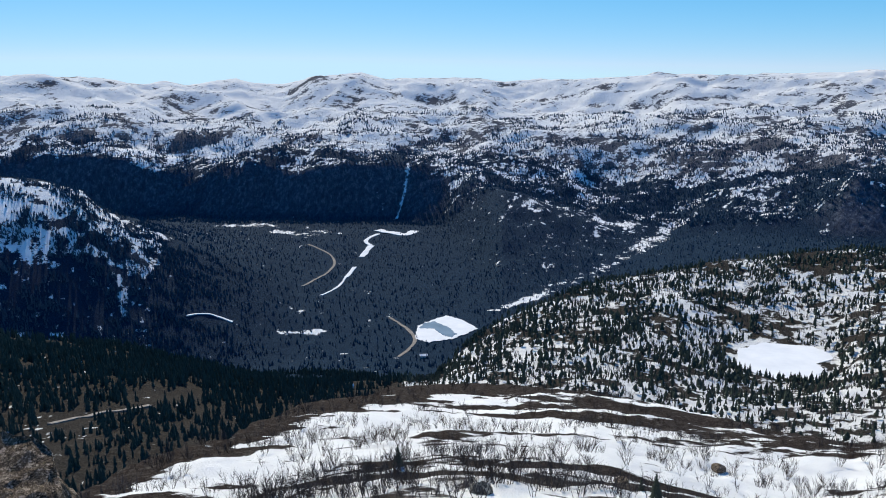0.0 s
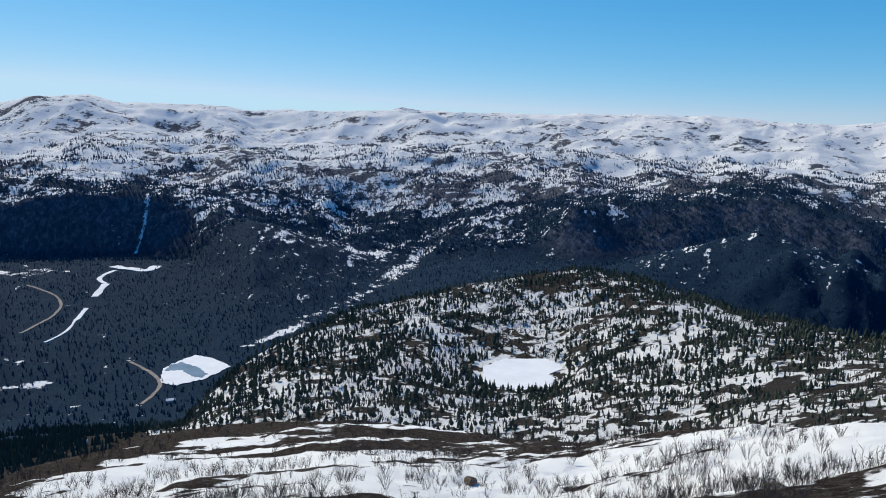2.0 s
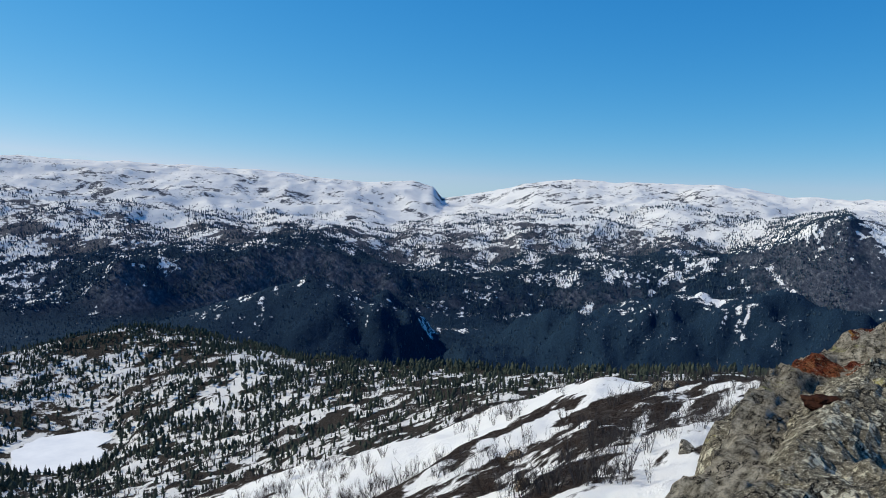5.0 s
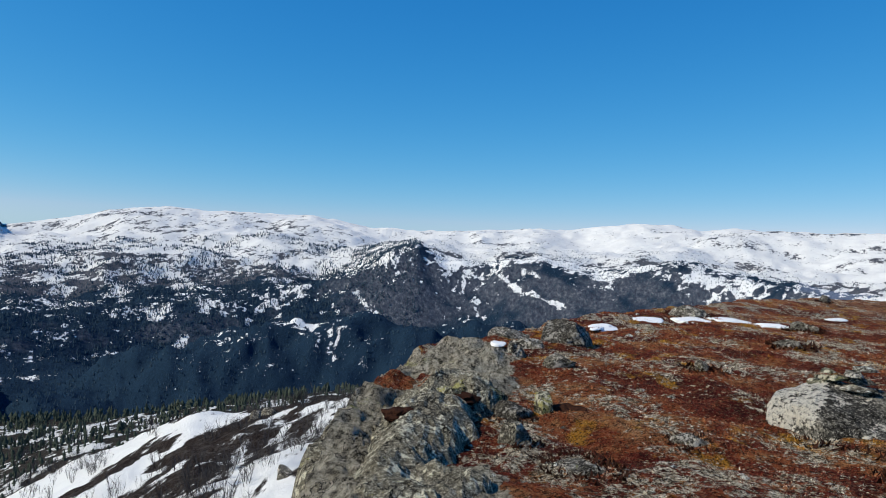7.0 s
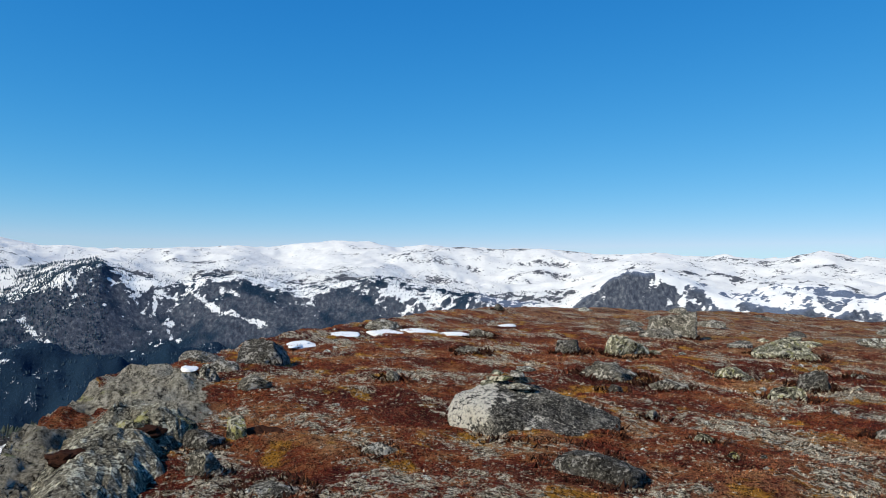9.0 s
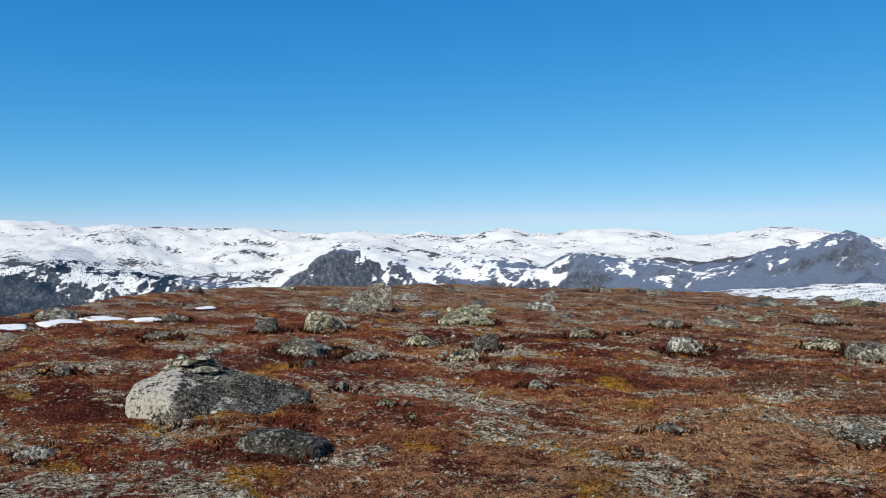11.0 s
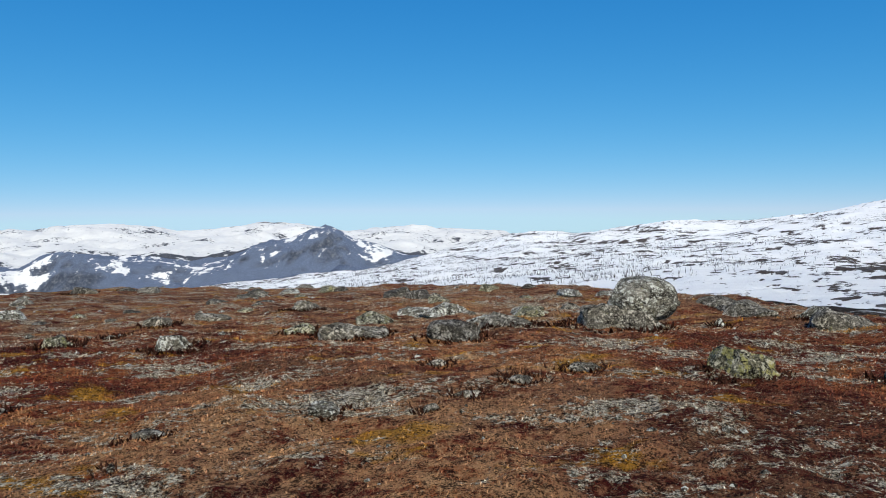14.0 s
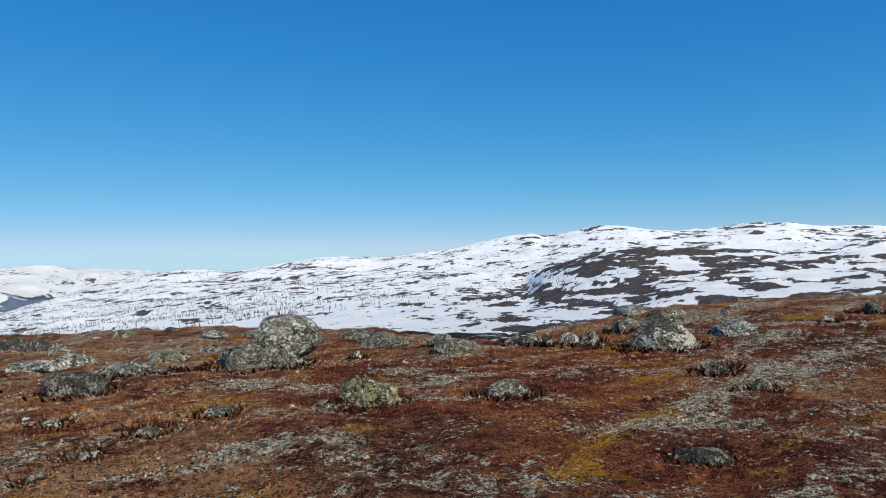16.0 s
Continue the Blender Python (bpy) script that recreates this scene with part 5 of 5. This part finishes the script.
# ---- last patches of snow on the hilltop ----
SNOW_PATCHES = ((98.47, 16.8, 0.75, 0.9, 0.16), (98.0, 16.2, 0.35, 0.5, 0.1), (101.44, 18.6, 0.85, 0.8, 0.17), (105.0, 19.8, 1.35, 1.5, 0.24), (107.5, 20.0, 1.05, 0.9, 0.16), (110.6, 19.6, 0.7, 0.7, 0.15), (114.7, 24.5, 0.6, 0.6, 0.14), (90.6, 11.1, 0.22, 0.3, 0.12))
LAST_SNOW = make_plain("old_snow", (0.76, 0.77, 0.78), (0.86, 0.86, 0.85), 4.0, 0.7)
for k, (a, r, w, d, h) in enumerate(SNOW_PATCHES):
    bm = rock_bmesh(1000 + k, (w * 1.2, d * 2.0, h * 0.42), "slab", 4, 16)
    ob = part("snow_patch", bm, LAST_SNOW)
    for f in ob.data.polygons:
        f.use_smooth = True
    ob.matrix_basis = Matrix.Translation(polar(a, r, 0.01)) @ Matrix.Rotation(-radians(a), 4, "Z")
    tagged(ob, "thin patch of old snow melting on the heath", "snow patch", "snow patches on the hilltop")

# ---- the outcrop at the edge of the hilltop ----
outcrop = tagged(new("rock_outcrop"), "grey lichen-covered gneiss outcrop at the drop of the hilltop", "rock outcrop")
CRAG_X, CRAG_Y = np.linspace(2.4, 13.4, 190), np.linspace(-1.1, 3.2, 110)


def crag_top(x, y):
    """The outcrop's surface: a crest along the drop, a sloping shoulder, and a broken cliff below it."""
    crest = np.interp(x, [2.4, 4.4, 6.8, 9.1, 11.3, 13.4], [0.85, 0.62, 0.46, 0.62, 1.05, 1.2])
    edge = np.interp(x, [2.4, 4.4, 5.0, 8.3, 11.0, 13.4], [1.0, 1.10, 1.28, 1.66, 1.50, 1.4]) + 0.30 * fbm(x / 1.1, y / 1.1, 4, 160)
    grain = fbm(x / 1.5 + 0.5 * y, y / 0.6, 5, 161, 0.55) * 5
    shelf = (np.floor(grain) + smooth(grain - np.floor(grain), 0.35, 0.6)) / 5
    z = plateau(x, y) + 0.05 - 0.10 * smooth(x, 6.5, 8.5) + 0.09 * np.exp(-((y - crest) / 0.42) ** 2) * smooth(x, 2.6, 4.2)
    z = z - 0.16 * smooth(x, 7.6, 9.6) - 0.36 * smooth(y, crest, edge) - 2.7 * smooth(y, edge, edge + 0.75)
    z = z - 3.0 * np.maximum(y - edge - 0.7, 0)
    z = z + 0.18 * smooth(x + 0.5 * fbm(x / 0.5, y / 0.4, 3, 162), 7.15, 7.45) * (1 - smooth(x, 7.6, 9.6)) * smooth(y, -0.22, -0.05) * (1 - smooth(y, 0.4, 0.75))
    z = z + 0.12 * shelf + 0.06 * (0.25 - np.abs(fbm(x / 0.5, y / 0.32, 5, 163, 0.55))) + 0.03 * fbm(x / 0.12, y / 0.10, 3, 164)
    sink = smooth(-(y + 0.55 * fbm(x / 0.9, y / 0.5, 4, 165)), -0.28, 0.32) + smooth(2.9 - x, 0.0, 0.5) + smooth(x, 11.8, 13.2)
    return z - 0.35 * np.minimum(sink, 1)


CX, CY = np.meshgrid(CRAG_X, CRAG_Y, indexing="ij")
CZ = crag_top(CX, CY)
ci, cj = np.meshgrid(np.arange(len(CRAG_X) - 1), np.arange(len(CRAG_Y) - 1), indexing="ij")
nb = len(CRAG_Y)
crag_faces = np.stack([ci * nb + cj, (ci + 1) * nb + cj, (ci + 1) * nb + cj + 1, ci * nb + cj + 1], -1).reshape(-1, 4)
crag = mesh_from("rock", np.stack([CX, CY, CZ], -1).reshape(-1, 3), crag_faces, STONE["cliff"], None, False)
crag.parent = outcrop
crags = [Vector(c) for c in zip(CX.ravel().tolist(), CY.ravel().tolist(), CZ.ravel().tolist())]
for k, (x, y, z, sx, sy, sz, turn, shape, tone) in enumerate((
        (7.28, 0.08, 0.04, 0.40, 0.60, 0.48, 0.3, "lump", "yellow"), (7.00, 0.36, 0.02, 0.32, 0.42, 0.40, -0.2, "lump", "yellow"), (7.0, -0.58, 0.04, 0.22, 0.2, 0.34, 0.3, "stand", "yellow"))):
    rock = part("rock", rock_bmesh(500 + k, (sx, sy, sz), shape, 4, 7), STONE[tone], outcrop)
    rock.matrix_basis = Matrix.Translation((x, y, z)) @ Matrix.Rotation(turn, 4, "Z")
for k, (x, y, w, d, h, shape, tone) in enumerate(((6.86, -0.30, 0.40, 0.24, 0.16, "slab", "dark"), (12.5, -1.32, 1.1, 0.9, 0.50, "block", "dark"), (10.2, -0.35, 0.35, 0.3, 0.3, "block", "grey"), (9.6, -0.9, 0.5, 0.35, 0.22, "slab", "grey"), (11.2, -0.6, 0.6, 0.4, 0.2, "slab", "grey"), (5.9, -0.25, 0.3, 0.22, 0.22, "block", "grey"), (13.3, -0.3, 0.8, 0.6, 0.3, "slab", "grey"))):
    ob = part("rock", rock_bmesh(540 + k, (w, d, h), shape, 4, 8), STONE[tone])
    away = math.degrees(math.atan2(x, y))
    ob.matrix_basis = Matrix.Translation((x, y, polar(away, math.hypot(x, y)).z + 0.25 * h)) @ Matrix.Rotation(-radians(away), 4, "Z")
    tagged(ob, WORDS[tone] + " " + FORM[shape] + " of gneiss near the edge", "rock", "rocks near the edge")

# ---- stones and outcrop on the hillside below ----
for k, (a, r, w, h) in enumerate(((60.7, 28, 0.85, 0.5), (74.0, 21.3, 0.7, 0.4), (61.5, 21.3, 0.6, 0.45), (77.3, 21.2, 1.1, 0.75), (72.4, 39, 1.2, 0.6), (71.6, 38, 0.9, 0.5), (61.7, 21, 0.7, 0.5), (54.8, 23, 0.8, 0.5), (2.6, 18.3, 0.7, 0.6), (22.0, 40, 1.0, 0.6), (76.5, 17, 0.7, 0.4), (75.4, 19, 0.5, 0.3), (14.5, 24.5, 1.0, 0.3), (31.5, 26, 0.8, 0.3), (46.0, 26, 0.8, 0.3))):
    ob = part("boulder", rock_bmesh(600 + k, (w, w * 0.8, h * 1.3), "slab" if k > 11 else "lump", 4), STONE["grey" if k % 3 else "brown"])
    ob.matrix_basis = Matrix.Translation(polar(a, r, h * 0.12)) @ Matrix.Rotation(k * 1.1, 4, "Z")
    tagged(ob, "dark boulder on the snowy hillside below the edge", "boulder", "boulders on the hillside")
knob = tagged(new("rock_outcrop"), "brown-grey rock knob below the hilltop", "rock outcrop")
knob.matrix_basis = Matrix.Translation((-10.9, 14.6, -8.6))
for k, (x, y, z, w, d, h) in enumerate(((0, 0, -0.2, 6.6, 5.4, 6.6), (1.9, -0.8, -0.6, 4.0, 3.6, 5.8), (-2.0, 0.5, -0.5, 4.0, 4.2, 6.0), (0.6, -1.8, -1.0, 3.6, 2.6, 5.6))):
    stone = part("rock", rock_bmesh(700 + k, (w, d, h), "lump", 5, 8), STONE["brown"], knob)
    stone.matrix_basis = Matrix.Translation((x, y, z)) @ Matrix.Rotation(k * 0.9, 4, "Z")

# ---- heath plants: low tufts and loose stones ----
HEATH_TUFT, n_, l_, b_, co_ = material("heath_tufts", 0.95)
col_, f1_, f2_ = heath_colour(n_, l_, co_, 1.0, False)
rnd_ = n_.new("ShaderNodeNewGeometry").outputs["Random Per Island"]
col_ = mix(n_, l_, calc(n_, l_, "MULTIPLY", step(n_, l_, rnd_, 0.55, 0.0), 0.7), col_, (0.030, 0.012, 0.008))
col_ = mix(n_, l_, calc(n_, l_, "MULTIPLY", step(n_, l_, rnd_, 0.8, 1.0), 0.4), col_, (0.55, 0.38, 0.22))
l_.new(col_, b_.inputs["Base Color"])


def tuft(seed):
    """Four short sprigs, spread over a little ground."""
    g = np.random.default_rng(seed)
    v, f = [], []
    for k in range(4):
        u, lean = g.random() * 6.28, 0.3 + 0.9 * g.random()
        o = np.array([2.4 * (g.random() - 0.5), 2.4 * (g.random() - 0.5), -0.15])
        t_ = o + (lean * math.cos(u), lean * math.sin(u), 0.5 + 0.6 * g.random())
        s_ = np.array([-math.sin(u), math.cos(u), 0]) * 0.24
        b = len(v)
        v += [o - s_, o + s_, t_]
        f.append((b, b + 1, b + 2))
    return np.array(v), np.array(f)


a = np.degrees(rng.uniform(radians(68), radians(236), 105000))
r = 3.2 * np.exp(rng.uniform(0, 1, len(a)) ** 0.9 * math.log(24 / 3.2))
ok = (cover_at(S, a, r) < 0.999) & (cover_at(ROCK, a, r) < 0.3)
a, r = a[ok], r[ok]
around = [(x + 0.53 * w * math.cos(u) * q, y + 0.42 * w * math.sin(u) * q) for _, _, x, y, w, _ in ROCKS for u, q in zip(rng.uniform(0, 6.28, int(60 * min(w, 1.2))), rng.uniform(0.9, 1.25, 80))]
ax, ay = np.array(around).T
a, r = np.concatenate([a, np.degrees(np.arctan2(ax, ay)) % 360]), np.concatenate([r, np.hypot(ax, ay)])
p = np.stack([r * np.sin(np.radians(a)), r * np.cos(np.radians(a)), ground_z(a, r)], -1)
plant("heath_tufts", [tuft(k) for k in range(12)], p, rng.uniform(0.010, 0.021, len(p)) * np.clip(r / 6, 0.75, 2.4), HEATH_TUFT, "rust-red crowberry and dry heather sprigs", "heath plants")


CROWBERRY = make_plain("crowberry_sprigs", (0.013, 0.007, 0.005), (0.055, 0.022, 0.013), 28)


def cushion_plant(seed, x, y, w, h):
    """A rounded cushion of crowberry: a low dome set with short sprigs."""
    near = [c.z for c in crags if math.hypot(c.x - x, c.y - y) < 0.12]
    z = max(near + [polar(math.degrees(math.atan2(x, y)), math.hypot(x, y)).z])
    bm = bmesh.new()
    bmesh.ops.create_icosphere(bm, subdivisions=4, radius=1.0)
    for v in bm.verts:
        q = 1 + 0.4 * noise.noise(v.co * 1.7 + Vector((seed, 0, 0))) + 0.12 * noise.noise(v.co * 9) + 0.10 * noise.noise(v.co * 23)
        v.co = Vector((v.co.x * w / 2 * q, v.co.y * w / 2 * q, v.co.z * h * q))
    ob = part("crowberry_cushion", bm, CROWBERRY)
    ob.matrix_basis = Matrix.Translation((x, y, z - 0.05))
    tagged(ob, "dark red-brown crowberry cushion growing on the outcrop", "heath plant", "cushions on the outcrop")


for k, (x, y, w, h) in enumerate(((8.15, 0.35, 0.40, 0.05), (6.95, 0.28, 0.42, 0.05), (5.98, 0.70, 0.26, 0.06), (7.08, -0.82, 0.4, 0.09))):
    cushion_plant(k, x, y, w, h)
around = [(x + 0.56 * w * math.cos(u) * q, y + 0.46 * w * math.sin(u) * q) for _, _, x, y, w, _ in ROCKS for u, q in zip(rng.uniform(0, 6.28, int(110 * min(w, 1.3))), rng.uniform(0.85, 1.15, 150))]
ax, ay = np.array(around).T
a, r = np.degrees(np.arctan2(ax, ay)) % 360, np.hypot(ax, ay)
p = np.stack([ax, ay, ground_z(a, r)], -1)
plant("heather_fringe", [tuft(k + 20) for k in range(6)], p, rng.uniform(0.04, 0.10, len(p)) * np.clip(r / 9, 0.7, 1.3), CROWBERRY, "dark heather growing round the foot of the stones", "heath plants")
pebble = []
for k in range(5):
    bm = rock_bmesh(800 + k, (1, 0.85, 0.7), "lump", 1, 4)
    bmesh.ops.triangulate(bm, faces=bm.faces)
    bm.verts.index_update()
    pebble.append((np.array([v.co for v in bm.verts]), np.array([[v.index for v in f.verts] for f in bm.faces])))
    bm.free()
a, r = rng.uniform(70, 236, 900), 3.4 * np.exp(rng.uniform(0, 1, 900) * math.log(34 / 3.4))
ok = (cover_at(S, a, r) < 0.999) & (clump(a, r, 3, 250) > -0.05)
a, r = a[ok], r[ok]
p = np.stack([r * np.sin(np.radians(a)), r * np.cos(np.radians(a)), ground_z(a, r)], -1)
plant("loose_stones", pebble, p, rng.uniform(0.03, 0.10, len(p)) * np.clip(r / 7, 0.7, 2.2), STONE["pale"], "loose lichen-covered stones in the heath", "stones")


# cushions of pale reindeer lichen
LICHEN, n_, l_, b_, co_ = material("reindeer_lichen", 0.95)
g_ = noise_tex(n_, l_, co_, 45, 4, 0.8)
c_ = ramp(n_, l_, g_, [(0.41, (0.05, 0.035, 0.022)), (0.5, (0.38, 0.32, 0.23)), (0.58, (0.78, 0.71, 0.56))])
l_.new(mix(n_, l_, n_.new("ShaderNodeNewGeometry").outputs["Random Per Island"], c_, (0.33, 0.25, 0.16)), b_.inputs["Base Color"])
bump(n_, l_, b_, g_, 1.0, 0.03)
cushion = [(v * (1, 1, 0.5), f) for v, f in pebble]
a = rng.uniform(68, 236, 24000)
r = 3.2 * np.exp(rng.uniform(0, 1, len(a)) ** 0.85 * math.log(34 / 3.2))
x, y = r * np.sin(np.radians(a)), r * np.cos(np.radians(a))
ok = (cover_at(S, a, r) < 0.999) & (cover_at(ROCK, a, r) < 0.6) & (fbm(x / 1.5, y / 0.9, 4, 260, 0.6) + 0.35 * fbm(x / 6, y / 6, 2, 262) > 0.16)
p = np.stack([x, y, ground_z(a, r)], -1)[ok]
plant("reindeer_lichen", cushion, p, rng.uniform(0.02, 0.05, len(p)) * np.clip(r[ok] / 7, 0.6, 2.2), LICHEN, "pale grey cushions of reindeer lichen in the heath", "lichen")

# bare birches between the conifers
p, a, r = scatter(48000, -4, 82, 160, 950, lambda a, r, s, w: (s > 4.7) & (s < 9.2) & (w > 0.45) & (clump(a, r, 16, 270) > -0.05))
plant("bare_birches", STICKS, p, rng.uniform(2.5, 5.5, len(p)), FAR_TWIGS, "bare birches among conifers on the snowy hill", "birch wood")


# ---- two far houses ----
def house(a, r, w, d, h, label):
    root = tagged(new("house"), label, "house", "houses in the valley")
    root.matrix_basis = Matrix.Translation(polar(a, r)) @ Matrix.Rotation(-radians(a), 4, "Z")
    bm = bmesh.new()
    bmesh.ops.create_cube(bm, size=1, matrix=Matrix.Translation((0, 0, h / 2 - 0.5)) @ Matrix.Diagonal((w, d, h + 1, 1)))
    part("wall", bm, make_plain("painted_boards", (0.7, 0.69, 0.66), (0.8, 0.79, 0.77), 1.0), root)
    bm = bmesh.new()
    vs = [bm.verts.new(c) for c in ((-w * 0.55, -d * 0.6, h), (w * 0.55, -d * 0.6, h), (w * 0.55, d * 0.6, h), (-w * 0.55, d * 0.6, h), (-w * 0.55, 0, h * 1.55), (w * 0.55, 0, h * 1.55))]
    for f in ((0, 1, 5, 4), (2, 3, 4, 5), (0, 4, 3), (1, 2, 5), (3, 2, 1, 0)):
        bm.faces.new([vs[i] for i in f])
    part("roof", bm, SNOW_ICE, root, "snow-covered roof")


house(-8.3, 470, 4.5, 3.5, 2.2, "small pale cabin with a snowy roof among trees")
house(-2.06, 1099, 12, 8, 4, "pale farmhouse with a snowy roof by the lake road")
